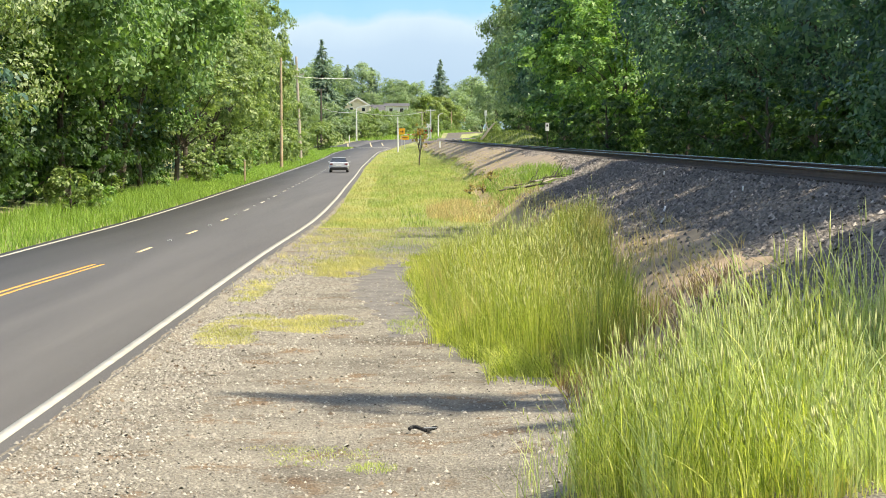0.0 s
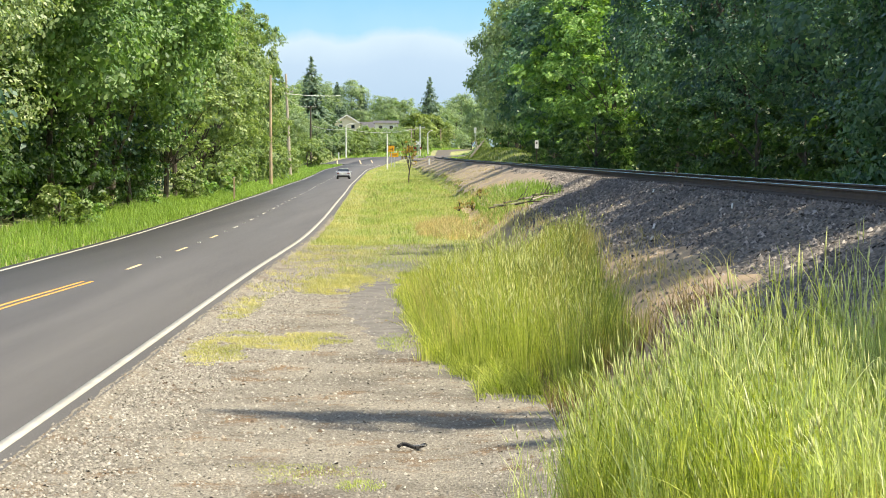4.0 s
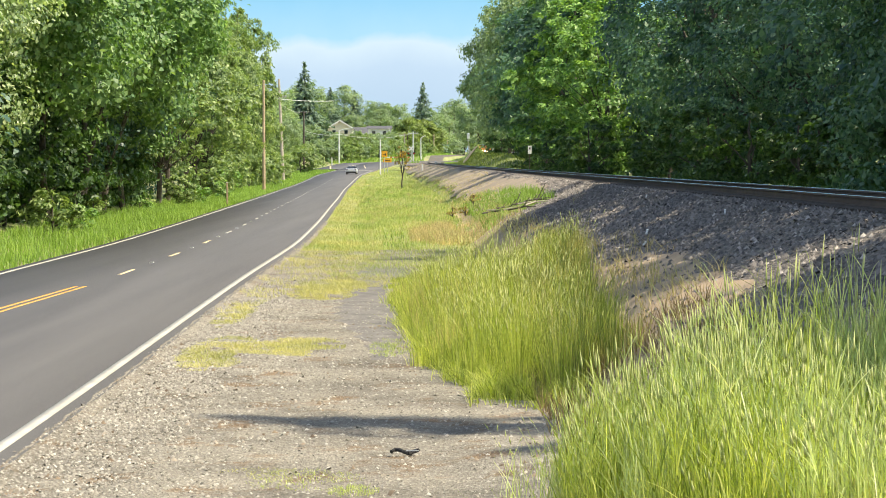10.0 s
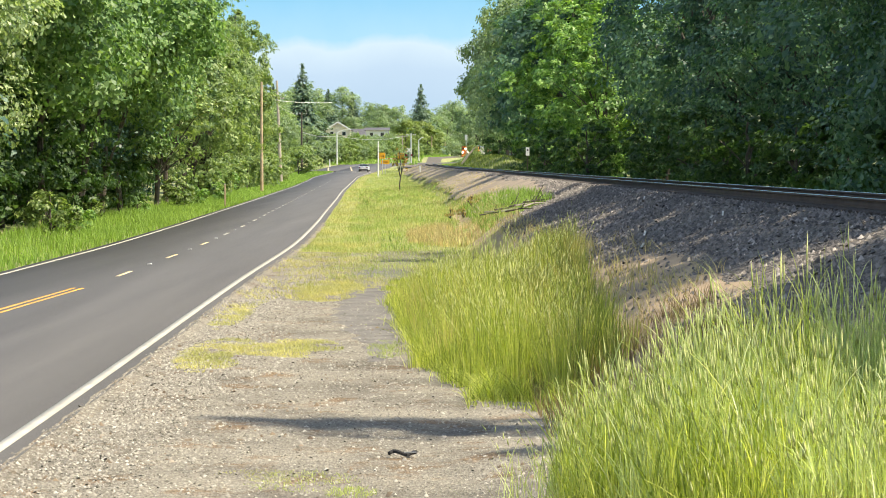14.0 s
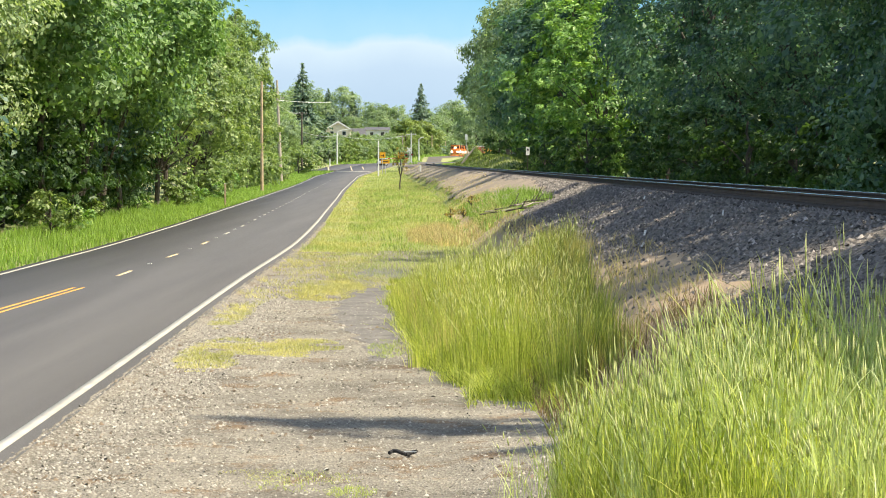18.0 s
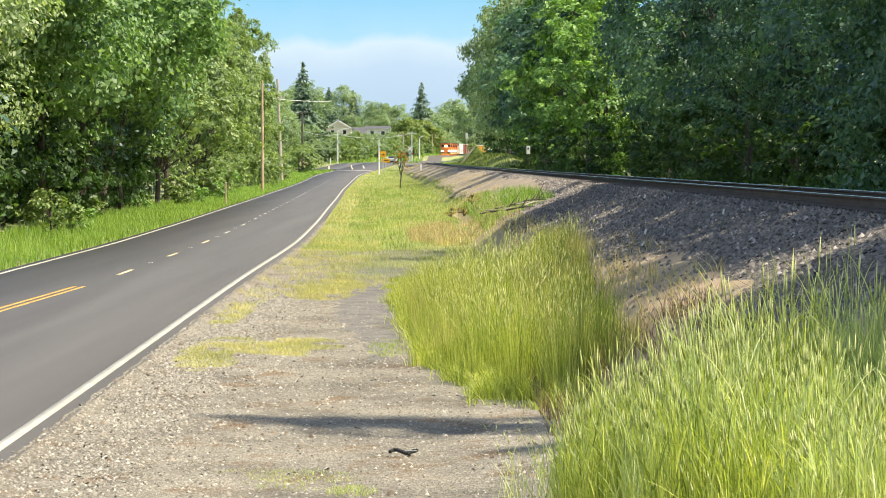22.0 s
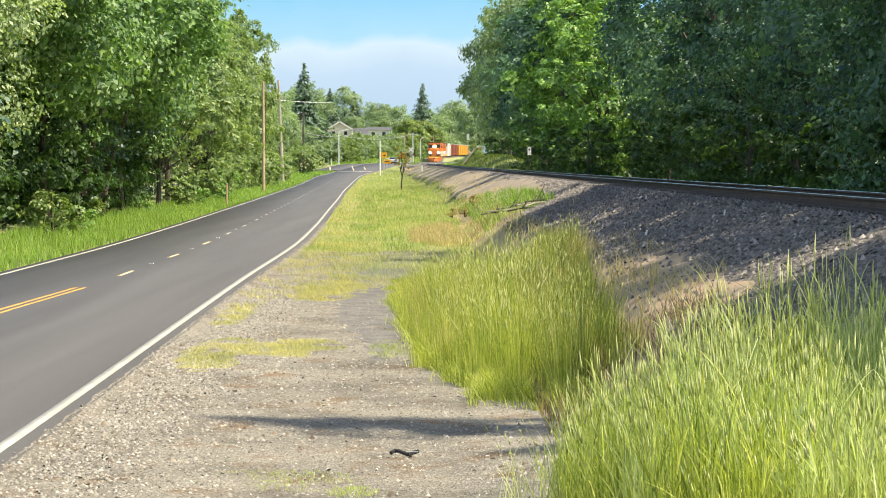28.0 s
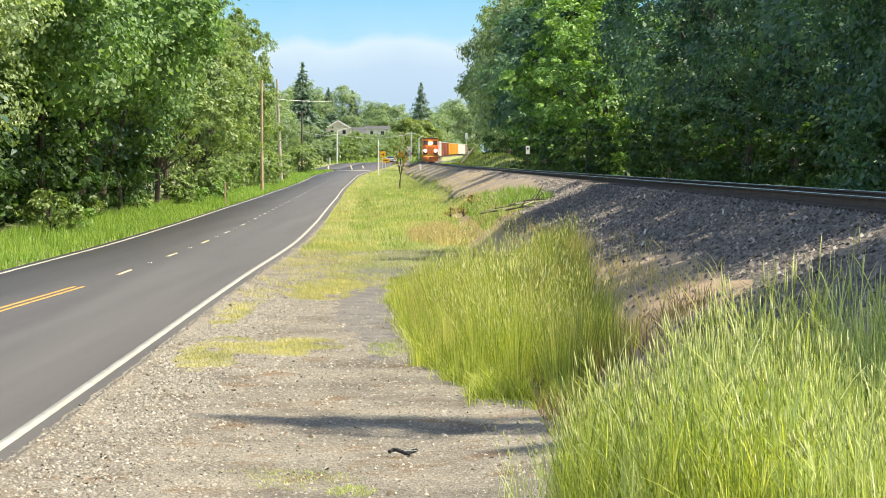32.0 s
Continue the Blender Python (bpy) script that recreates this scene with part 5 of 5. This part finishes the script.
def boxcar(colour, label):
    ob = holder("boxcar", label=label, category="freight car", group="freight cars")
    L = 8.2
    body = part("body", boxed(-1.5, 1.5, -L, L, 1.1, 4.45, bevel=0.06), colour, ob)
    part("roof", boxed(-1.53, 1.53, -L - 0.05, L + 0.05, 4.42, 4.6, bevel=0.05), STEEL, ob)
    part("underframe", boxed(-0.4, 0.4, -L - 0.5, L + 0.5, 0.75, 1.1), SOOT, ob)
    for sx in (-1.56, 1.5):
        part("door", boxed(sx, sx + 0.06, -1.6, 1.6, 1.2, 4.2), colour, body)
        for k in range(14):
            yy = -L + 0.4 + k * (2 * L - 0.8) / 13
            if abs(yy) > 1.8:
                part("rib", boxed(sx + 0.01, sx + 0.05, yy - 0.06, yy + 0.06, 1.15, 4.4), colour, body)
    bogie(ob, -L + 2.2, 2, SOOT)
    bogie(ob, L - 2.2, 2, SOOT)
    return ob


CAR_WHITE = plain("white freight car paint", (0.72, 0.7, 0.68), 0.6, 0, 0.25, 0.6)
CAR_BROWN = plain("red-brown freight car paint", (0.3, 0.09, 0.05), 0.7, 0, 0.3, 0.6)
CAR_YELLOW = plain("yellow freight car paint", (0.72, 0.38, 0.05), 0.6, 0, 0.25, 0.6)
TRAIN = []
loco = locomotive()
TRAIN.append((loco, 11.5))
for k in range(1, 4):
    TRAIN.append((copy_thing(loco, Matrix()), 11.5 + 23.6 * k))
masters = {"w": boxcar(CAR_WHITE, "white freight boxcar coupled behind the locomotives"), "b": boxcar(CAR_BROWN, "red-brown freight boxcar in the train"), "y": boxcar(CAR_YELLOW, "yellow freight boxcar in the train")}
used = set()
for k, c in enumerate("wwbbbbbyyyyyywwwwb"):
    ob = masters[c] if c not in used else copy_thing(masters[c], Matrix())
    used.add(c)
    TRAIN.append((ob, 104.0 + 17.8 * k))

# ---- poles, lamps, signs and signals ----
def pole(name, x, y, top, r, mat, label, group="", lean=0.0, arms=()):
    z = float(ground_z(x, y)) - 0.15
    ob = holder(name, pose(x, y, z), label, "pole", group)
    H = top - z
    part("shaft", rodded((0, 0, 0), (lean, 0, H), r * 1.25, r * 0.85, 10), mat, ob)
    for dz, w in arms:
        part("crossarm", boxed(-w + lean, w + lean, -0.06, 0.06, H - dz - 0.07, H - dz + 0.07, bevel=0.01), mat, ob)
        for k in (-0.9, -0.45, 0.45, 0.9):
            part("insulator", rodded((k * w + lean, 0, H - dz + 0.06), (k * w + lean, 0, H - dz + 0.26), 0.05, 0.04, 8), STEEL, ob)
    return ob


POLES = "utility poles along the road"
pole("utility_pole", -19.7, 246, 12.0, 0.15, POLE_WOOD, "tan wooden utility pole among roadside bushes", POLES)
pole("utility_pole", -23.6, 330, 15.2, 0.2, POLE_GREY, "grey weathered wooden utility pole leaning slightly", POLES, -0.6, ((2.6, 1.1),))
pole("utility_pole", -26.2, 420, 12.6, 0.17, BARK, "dark wooden utility pole beyond the bushes", POLES, 0, ((0.3, 1.0),))
pole("white_pole", -10.85, 380, 6.9, 0.11, WHITE, "slim white pole standing in the verge grass")
pole("utility_pole", -10.0, 560, 10.2, 0.15, POLE_GREY, "grey wooden utility pole behind the crossing", POLES, 0, ((0.4, 1.3),))
pole("utility_pole", -3.2, 655, 11.2, 0.14, POLE_WOOD, "pale wooden pole beside the far track", POLES)
pole("utility_pole", 0.9, 900, 12.0, 0.16, POLE_WOOD, "pale wooden pole beside the far track", POLES)


def street_lamp(x, y, top, reach, label):
    z = float(ground_z(x, y)) - 0.1
    ob = holder("street_lamp", pose(x, y, z), label, "street lamp", "street lamps")
    H = top - z
    part("shaft", rodded((0, 0, 0), (0, 0, H), 0.17, 0.12, 10), PALE_STEEL, ob)
    part("arm", rod(rodded((0, 0, H - 0.05), (reach * 0.5, 0, H + 0.4), 0.09, 0.08, 8), (reach * 0.5, 0, H + 0.4), (reach, 0, H + 0.55), 0.08, 0.07, 8), PALE_STEEL, ob)
    part("lamp_head", boxed(min(reach, reach * 1.25), max(reach, reach * 1.25), -0.15, 0.15, H + 0.45, H + 0.62, bevel=0.04), STEEL, ob, "grey lamp head")
    part("foot", boxed(-0.22, 0.22, -0.22, 0.22, 0, 0.3, bevel=0.03), STEEL, ob)


street_lamp(-22.0, 470, 9.6, 2.4, "tall pale street lamp at the junction")
street_lamp(-5.6, 525, 8.6, 0.9, "short pale street lamp beside the crossing")


def road_sign(x, y, low, w, h, label, diamond=False, bars=()):
    z = float(ground_z(x, y)) - 0.1
    ob = holder("road_sign", pose(x, y, z), label, "road sign", "yellow road signs")
    part("post", boxed(-0.05, 0.05, 0.0, 0.08, 0, low + h - z), STEEL, ob)
    bm = boxed(-w / 2, w / 2, -0.03, -0.005, -h / 2, h / 2, bevel=0.006)
    if diamond:
        bm.transform(Matrix.Rotation(radians(45), 4, "Y"))
    bm.transform(Matrix.Translation((0, 0, low + h / 2 - z)))
    face = part("panel", bm, SIGN_YELLOW, ob, "orange-yellow reflective panel")
    for x0, x1, z0, z1 in bars:
        part("symbol", boxed(x0, x1, -0.045, -0.034, low - z + z0, low - z + z1), BLACK, face)
    return ob


road_sign(-10.75, 402, 4.0, 1.05, 1.05, "yellow square warning sign with a black symbol at the roadside", False, ((-0.3, 0.3, 0.4, 0.5), (0.1, 0.2, 0.2, 0.7)))
road_sign(-10.3, 404, 3.05, 1.5, 0.7, "yellow rectangular arrow sign below a warning sign", False, ((-0.5, 0.5, 0.3, 0.42),))
road_sign(-7.8, 420, 3.9, 1.2, 1.2, "yellow square warning sign behind the sapling")
road_sign(-29.4, 600, 3.7, 0.9, 0.9, "small pale sign beyond the junction")


def crossing_signal(x, y, top, gate):
    z = float(ground_z(x, y)) - 0.05
    ob = holder("crossing_signal", pose(x, y, z), "railway crossing signal mast with crossbuck and red lamps", "crossing signal", "crossing signals")
    H = top - z
    part("mast", rodded((0, 0, 0), (0, 0, H), 0.09, 0.07, 10), STEEL, ob)
    part("base_box", boxed(-0.35, 0.35, -0.3, 0.3, 0, 0.5, bevel=0.03), STEEL, ob)
    for a in (45, -45):
        bm = boxed(-0.6, 0.6, -0.13, -0.1, -0.11, 0.11)
        bm.transform(Matrix.Translation((0, 0.02 if a < 0 else 0, H - 0.4)) @ Matrix.Rotation(radians(a), 4, "Y"))
        part("crossbuck", bm, WHITE, ob, "white crossbuck board")
    part("lamp_bar", boxed(-0.75, 0.75, -0.08, -0.02, H - 1.5, H - 1.42), STEEL, ob)
    for k in (-0.62, 0.62):
        lamp = part("signal_lamp", rodded((k, -0.1, H - 1.46), (k, -0.2, H - 1.46), 0.25, 0.25, 16), BLACK, ob, "black lamp disc")
        part("lens", rodded((k, -0.2, H - 1.46), (k, -0.23, H - 1.46), 0.12, 0.12, 12), RED_LAMP, lamp, "glowing red lens")
    if gate:
        part("gate_arm", boxed(min(0, gate), max(0, gate), -0.2, -0.14, 1.05, 1.2), WHITE, ob, "white lowered gate arm")
        for k in range(5):
            part("gate_band", boxed(gate * (0.15 + 0.18 * k), gate * (0.15 + 0.18 * k) + 0.5, -0.215, -0.125, 1.04, 1.21), RED_PAINT, ob)


RED_LAMP = glow("red signal lens", (0.5, 0.03, 0.02), 0.15)
RED_PAINT = plain("red paint", (0.6, 0.04, 0.03), 0.5, 0, 0.15)
crossing_signal(-7.2, 482, 6.4, -5.2)

# the cantilever mast of the crossing, railway signal, posts beside the line
pole("signal_pole", -7.2, 512, 10.0, 0.16, STEEL, "pale steel mast beside the railway crossing", arms=((0.4, 1.1),))


def rail_signal(x, y, top):
    z = float(ground_z(x, y)) - 0.05
    ob = holder("railway_signal", pose(x, y, z), "white railway block signal mast beyond the track", "signal")
    H = top - z
    part("mast", rodded((0, 0, 0), (0, 0, H), 0.09, 0.07, 10), STEEL, ob)
    part("signal_head", boxed(-0.4, 0.4, -0.25, 0.1, H - 1.9, H - 0.2, bevel=0.08), STEEL, ob)
    part("relay_box", boxed(-0.5, 0.5, -0.4, 0.4, 0, 1.8, bevel=0.03), STEEL, ob, "grey relay cabinet")
    part("platform", boxed(-0.6, 0.6, -0.1, 0.5, H - 2.5, H - 2.42), STEEL, ob)


rail_signal(7.2, 700, 12.2)


def line_post(x, y, low, w, h, label):
    z = float(ground_z(x, y)) - 0.1
    ob = holder("marker_post", pose(x, y, z), label, "post", "marker posts")
    part("post", boxed(-0.03, 0.03, 0, 0.05, 0, low + h - z), TIE, ob)
    plate = part("plate", boxed(-w / 2, w / 2, -0.025, -0.002, low - z, low - z + h, bevel=0.008), WHITE, ob, "white plate")
    part("bar", boxed(-w * 0.22, w * 0.22, -0.035, -0.028, low - z + h * 0.55, low - z + h * 0.8), BLACK, plate)


line_post(7.12, 190, 3.78, 0.3, 0.68, "small white railway marker plate on a post")


def stub(x, y, top, w, mat, label):
    z = float(ground_z(x, y)) - 0.1
    ob = holder("marker_post", pose(x, y, z), label, "post", "marker posts")
    part("shaft", boxed(-w, w, -w, w, 0, top - z, bevel=w * 0.3), mat, ob)
    part("cap", boxed(-w * 1.1, w * 1.1, -w * 1.1, w * 1.1, top - z, top - z + 0.04), WHITE, ob)


stub(-3.5, 350, 2.75, 0.12, WHITE, "short white post on the railway bank")
stub(-15.9, 165, 1.6, 0.06, POLE_WOOD, "short wooden marker post in the verge")
stub(-22.6, 452, 4.0, 0.1, WHITE, "short white post beside the street lamp")


def wire(ax, ay, az, bx, by, bz, sag, label, r=0.025, mat=None):
    n = 14
    bm = bmesh.new()
    pts = [Vector((ax + (bx - ax) * u, ay + (by - ay) * u, az + (bz - az) * u - sag * 4 * u * (1 - u))) for u in np.linspace(0, 1, n + 1)]
    for p, q in zip(pts[:-1], pts[1:]):
        rod(bm, p, q, r, r, 5)
    return tagged(part("cable", bm, mat or STEEL), label, "cable", "overhead cables")


wire(-19.7, 246, 11.8, -23.9, 330, 12.6, 0.7, "thin overhead cable between wooden poles")
wire(-24.9, 330, 12.45, -26.9, 420, 12.3, 0.5, "thin overhead cable between wooden poles")
wire(-25.0, 330, 12.4, -19.6, 400, 13.9, 0.2, "pale overhead cable across the road", 0.04, WHITE)
wire(-26.2, 420, 9.0, -22.0, 470, 8.9, 0.5, "overhead cable sagging to the street lamp", 0.04)
wire(-22.0, 470, 8.9, -10.0, 560, 9.8, 0.8, "overhead cable across the junction", 0.04)

# a pale leaning dead trunk on the bank beyond the line
lean = holder("dead_trunk", pose(3.9, 400, float(ground_z(3.9, 400)) - 0.1), "pale dead trunk leaning over the railway bank", "log")
part("stem", rod(rodded((-0.6, 0, 0), (0.6, 0, 1.6), 0.22, 0.18, 8), (0.6, 0, 1.6), (1.8, 0, 3.0), 0.18, 0.1, 8), POLE_GREY, lean)
part("branch", rodded((0.6, 0, 1.6), (0.3, 0, 3.2), 0.1, 0.05, 6), POLE_GREY, lean)

# ---- the house on the rise ----
SIDING = plain("cream house siding", (0.76, 0.68, 0.55), 0.75, 0, 0.12, 0.5)
SHINGLE = plain("grey roof shingle", (0.1, 0.1, 0.11), 0.85, 0, 0.2, 0.8)


def gable(bm, x0, x1, y0, y1, z0, z1, along):
    """A pitched roof with an overhang; its ridge runs along x or y."""
    if along == "y":
        m = (x0 + x1) / 2
        c = [(x0, y0, z0), (x1, y0, z0), (m, y0, z1), (x0, y1, z0), (x1, y1, z0), (m, y1, z1)]
    else:
        m = (y0 + y1) / 2
        c = [(x0, y1, z0), (x0, y0, z0), (x0, m, z1), (x1, y1, z0), (x1, y0, z0), (x1, m, z1)]
    v = [bm.verts.new(p) for p in c]
    for f in ((0, 1, 2), (5, 4, 3), (0, 2, 5, 3), (2, 1, 4, 5), (0, 3, 4, 1)):
        bm.faces.new([v[i] for i in f])
    return bm


def house(x, y, base, label, w, wall, deep, peak, along, colour):
    ob = holder("house", pose(x, y, base), label, "house", "houses")
    part("wall", boxed(-w, w, 0, deep, -6, wall), colour, ob)
    if along == "y":
        for k in (-1, 1):
            a = math.atan2(peak - wall, w)
            b = boxed(-w * 0.62, w * 0.62, -0.72, -0.62, -0.2, 0.14)
            b.transform(Matrix.Translation((k * w / 2 * 1.08, 0, (peak + wall) / 2 - 0.1)) @ Matrix.Rotation(k * a, 4, "Y"))
            part("bargeboard", b, WHITE, ob, "white bargeboard")
        part("gable_wall", gable(bmesh.new(), -w, w, 0.02, deep - 0.02, wall, peak - 0.35, along), colour, ob)
        r = bmesh.new()
        for k in (-1, 1):
            a = math.atan2(peak - wall, w)
            n = math.hypot(peak - wall, w) + 0.8
            b = boxed(-n / 2, n / 2, -0.6, deep + 0.6, -0.12, 0.12)
            b.transform(Matrix.Translation((k * w / 2 * 1.08, 0, (peak + wall) / 2 - 0.1)) @ Matrix.Rotation(k * a, 4, "Y"))
            me = bpy.data.meshes.new("slab")
            b.to_mesh(me)
            b.free()
            r.from_mesh(me)
            bpy.data.meshes.remove(me)
        roof = part("roof", r, SHINGLE, ob, "grey shingled gable roof")
    else:
        roof = part("roof", gable(bmesh.new(), -w - 0.6, w + 0.6, -0.7, deep + 0.7, wall - 0.1, peak, along), SHINGLE, ob, "grey shingled roof")
    for k in (-1, 1):
        win = part("window", boxed(k * w * 0.5 - 0.6, k * w * 0.5 + 0.6, -0.06, -0.01, wall - 2.0, wall - 0.7), WHITE, ob)
        part("pane", boxed(k * w * 0.5 - 0.5, k * w * 0.5 + 0.5, -0.09, -0.065, wall - 1.9, wall - 0.8), GLASS, win)
    return ob


for x in (-36.5, -34.5, -32.5, -30.6, -28.6, -26.4, -24.2):
    plant(FAR_BUSH[1], x, 681 + 0.3 * x, 40 * x, 1.25, "rounded green bush before the house", "bush", "bushes before the house")
house(-32.0, 690, 10.0, "cream house with a gabled grey shingle roof", 3.7, 3.6, 12, 5.8, "y", SIDING)
house(-25.5, 702, 8.6, "long grey-roofed house wing", 8.0, 3.2, 10, 5.4, "x", SIDING)
house(-19.6, 672, 9.7, "white-walled house under a flat grey roof", 3.2, 3.4, 8, 4.2, "x", WHITE)

# ---- the car ----
SILVER = plain("silver car paint", (0.66, 0.68, 0.71), 0.3, 0.3, 0.06)
TAIL = plain("dark red tail lamp", (0.16, 0.015, 0.012), 0.2)


def sedan():
    """Length along y, rear at the low end; the tyres stand on z = 0."""
    ob = holder("car", label="silver sedan driving away along the road", category="car")
    bm = bmesh.new()
    prof = [(-2.3, 0.3, 0.88), (-2.33, 0.6, 0.94), (-2.2, 0.92, 0.92), (-1.7, 1.0, 0.94), (-0.8, 0.97, 0.96), (0.6, 0.94, 0.96), (1.3, 0.9, 0.95), (2.1, 0.74, 0.88), (2.32, 0.55, 0.82), (2.3, 0.28, 0.8)]
    rings = [(y, z, w) for y, z, w in prof]
    lower = [[bm.verts.new((sx * w * k, y, zz)) for sx, k, zz in ((-1, 0.92, 0.25), (-1, 1.0, min(z, 0.62)), (-1, 0.9, z), (1, 0.9, z), (1, 1.0, min(z, 0.62)), (1, 0.92, 0.25))] for y, z, w in rings]
    for a, b in zip(lower[:-1], lower[1:]):
        for i in range(6):
            j = (i + 1) % 6
            bm.faces.new((a[i], a[j], b[j], b[i]))
    bm.faces.new(lower[0][::-1])
    bm.faces.new(lower[-1])
    bmesh.ops.recalc_face_normals(bm, faces=bm.faces)
    part("body", bm, SILVER, ob, smooth_faces=False)
    bm = bmesh.new()
    rows = [(-1.85, 0.97, 0.8), (-0.95, 1.36, 0.62), (0.15, 1.38, 0.62), (1.15, 0.92, 0.78)]
    lo = [[bm.verts.new(c) for c in ((-w * 1.05, y, 0.95), (-w, y, z), (w, y, z), (w * 1.05, y, 0.95))] for y, z, w in rows]
    for a, b in zip(lo[:-1], lo[1:]):
        for i in range(4):
            j = (i + 1) % 4
            bm.faces.new((a[i], a[j], b[j], b[i]))
    bm.faces.new(lo[0][::-1])
    bm.faces.new(lo[-1])
    bmesh.ops.recalc_face_normals(bm, faces=bm.faces)
    part("cabin_glass", bm, GLASS, ob, "dark tinted glass")
    part("roof", boxed(-0.62, 0.62, -1.0, 0.2, 1.36, 1.41, bevel=0.02), SILVER, ob)
    part("bumper", boxed(-0.8, 0.8, -2.4, -2.25, 0.22, 0.5, bevel=0.04), BLACK, ob, "black rear bumper valance")
    part("trunk_lid", boxed(-0.62, 0.62, -2.37, -2.28, 0.5, 0.9, bevel=0.02), SILVER, ob)
    part("diffuser", boxed(-0.86, 0.86, -2.36, -2.2, 0.24, 0.42, bevel=0.03), BLACK, ob, "black lower bumper")
    part("registration_plate", boxed(-0.25, 0.25, -2.39, -2.365, 0.6, 0.74), WHITE, ob)
    for k in (-1, 1):
        part("tail_lamp", boxed(min(k * 0.55, k * 0.84), max(k * 0.55, k * 0.84), -2.375, -2.27, 0.72, 0.86, bevel=0.01), TAIL, ob, "red tail lamp")
        part("mirror", boxed(k * 0.98 - 0.07, k * 0.98 + 0.07, 0.75, 0.85, 0.92, 1.03, bevel=0.03), SILVER, ob)
    wheels = []
    for sx in (-1, 1):
        for y in (-1.42, 1.42):
            hub = holder("wheel", pose(sx * 0.78, y, 0.33))
            hub.parent = ob
            part("tyre", rodded((-0.11, 0, 0), (0.11, 0, 0), 0.33, 0.33, 24), RUBBER, hub, "black tyre")
            part("rim", rodded((-0.115, 0, 0), (0.115, 0, 0), 0.21, 0.21, 5), STEEL, hub, "grey alloy rim")
            wheels.append((hub, sx * 0.78, y))
    return ob, wheels


car, car_wheels = sedan()

# ---- small things on the ground ----
scrap = holder("tyre_scrap", pose(-0.43, 24.2, float(ground_z(-0.43, 24.2)) + 0.035, 0, 0, 8), "torn strip of black tyre on the gravel", "debris")
bm = bmesh.new()
for k in range(7):
    u0, u1 = k / 7, (k + 1) / 7
    a = (-0.15 + 0.3 * u0, 0.05 * math.sin(9 * u0), 0.02 + 0.018 * math.sin(7 * u0))
    b = (-0.15 + 0.3 * u1, 0.05 * math.sin(9 * u1), 0.02 + 0.018 * math.sin(7 * u1))
    rod(bm, a, b, 0.022, 0.02, 6)
part("strip", bm, RUBBER, scrap)
part("cord", rodded((0.02, 0.05, 0.02), (0.14, -0.03, 0.03), 0.008, 0.006, 5), STEEL, scrap)

s = np.random.default_rng(120)
for k in range(11):
    y = 86 + s.normal() * 2.2
    x = float(track_x(y)) - 4.3 + s.normal() * 0.45
    n = s.uniform(0.8, 2.0)
    ob = holder("driftwood", pose(x, y, float(ground_z(x, y)) + 0.14, s.uniform(-6, 8), s.uniform(-10, 2), s.uniform(-40, 40)), "dark broken branch lying at the foot of the bank", "branch", "broken branches")
    part("stem", rod(rodded((-n / 2, 0, 0), (0, 0.06, 0.06), 0.032, 0.028, 7), (0, 0.06, 0.06), (n / 2, 0, 0.02), 0.028, 0.01, 7), BARK if k % 3 else POLE_GREY, ob)
    part("twig", rodded((0, 0.05, 0.06), (n * 0.2, n * 0.1, n * 0.3), 0.025, 0.01, 5), BARK, ob)


def on_bank(q, y):
    x = float(track_x(y)) + q
    return x, y, float(ground_z(x, y))


for q, y, w in ((-2.35, 44, 0.06), (-3.55, 47, 0.07), (-3.9, 44.0, 0.05), (-2.2, 60, 0.06)):
    x, y, z = on_bank(q, y)
    ob = holder("litter", pose(x, y, z + 0.07, 5, -30, s.uniform(0, 90)), "small pale scrap of litter on the stones", "litter", "litter on the bank")
    bm = bmesh.new()
    for k in range(3):
        box(bm, -w + k * w * 0.6, -w + k * w * 0.6 + w * 0.8, -w * 0.3, w * 0.3, k * 0.012, k * 0.012 + 0.03, bevel=0.008)
    part("scrap", bm, WHITE, ob)


# ---- what moves ----
car_y = curve_of([0, 2, 4, 6, 9, 13, 16.5, 18.5, 20, 21, 32], [215, 260, 302, 338, 372, 411, 443, 460, 468, 469.5, 469.5])


def motions():
    rows = []
    times = [0.25 * k for k in range(129)]
    for t in times:
        y = float(car_y(t))
        dx = float(road_x(y + 1) - road_x(y - 1)) / 2
        dz = float(road_z(y + 1) - road_z(y - 1)) / 2
        rows.append((t, pose(float(road_x(y)) + 1.75, y, float(road_z(y)) + 0.003, math.degrees(math.atan(dz)), 0, -math.degrees(math.atan(dx)))))
    walk(car, rows)
    spun, angle = [(0.0, 0.0)], 0.0
    for k in range(1, 961):
        angle -= min(80.0, math.degrees(float(car_y(k / 30) - car_y((k - 1) / 30)) / 0.33))
        spun.append((k / 30, angle))
    for hub, x, y in car_wheels:
        walk(hub, [(t, pose(x, y, 0.33, a, 0, 0)) for t, a in spun])
    for ob, back in TRAIN:
        rows = []
        for t in range(0, 33):
            y = 714 - 24.2 * (t - 20) + back
            dx = float(track_x(y + 4) - track_x(y - 4)) / 8
            dz = float(track_z(y + 4) - track_z(y - 4)) / 8
            rows.append((t, pose(float(track_x(y)), y, float(track_z(y)), math.degrees(math.atan(dz)), 0, -math.degrees(math.atan(dx)))))
        walk(ob, rows)
    for ob, i in TUSSOCKS:
        x, y, z = ob.location
        walk(ob, [(0.5 * k, pose(x, y, z, 0.8 * math.sin(0.9 * k + i), 2.0 * math.sin(0.55 * k + 0.4 * i) + 0.8 * math.sin(1.3 * k), 0)) for k in range(65)])


motions()
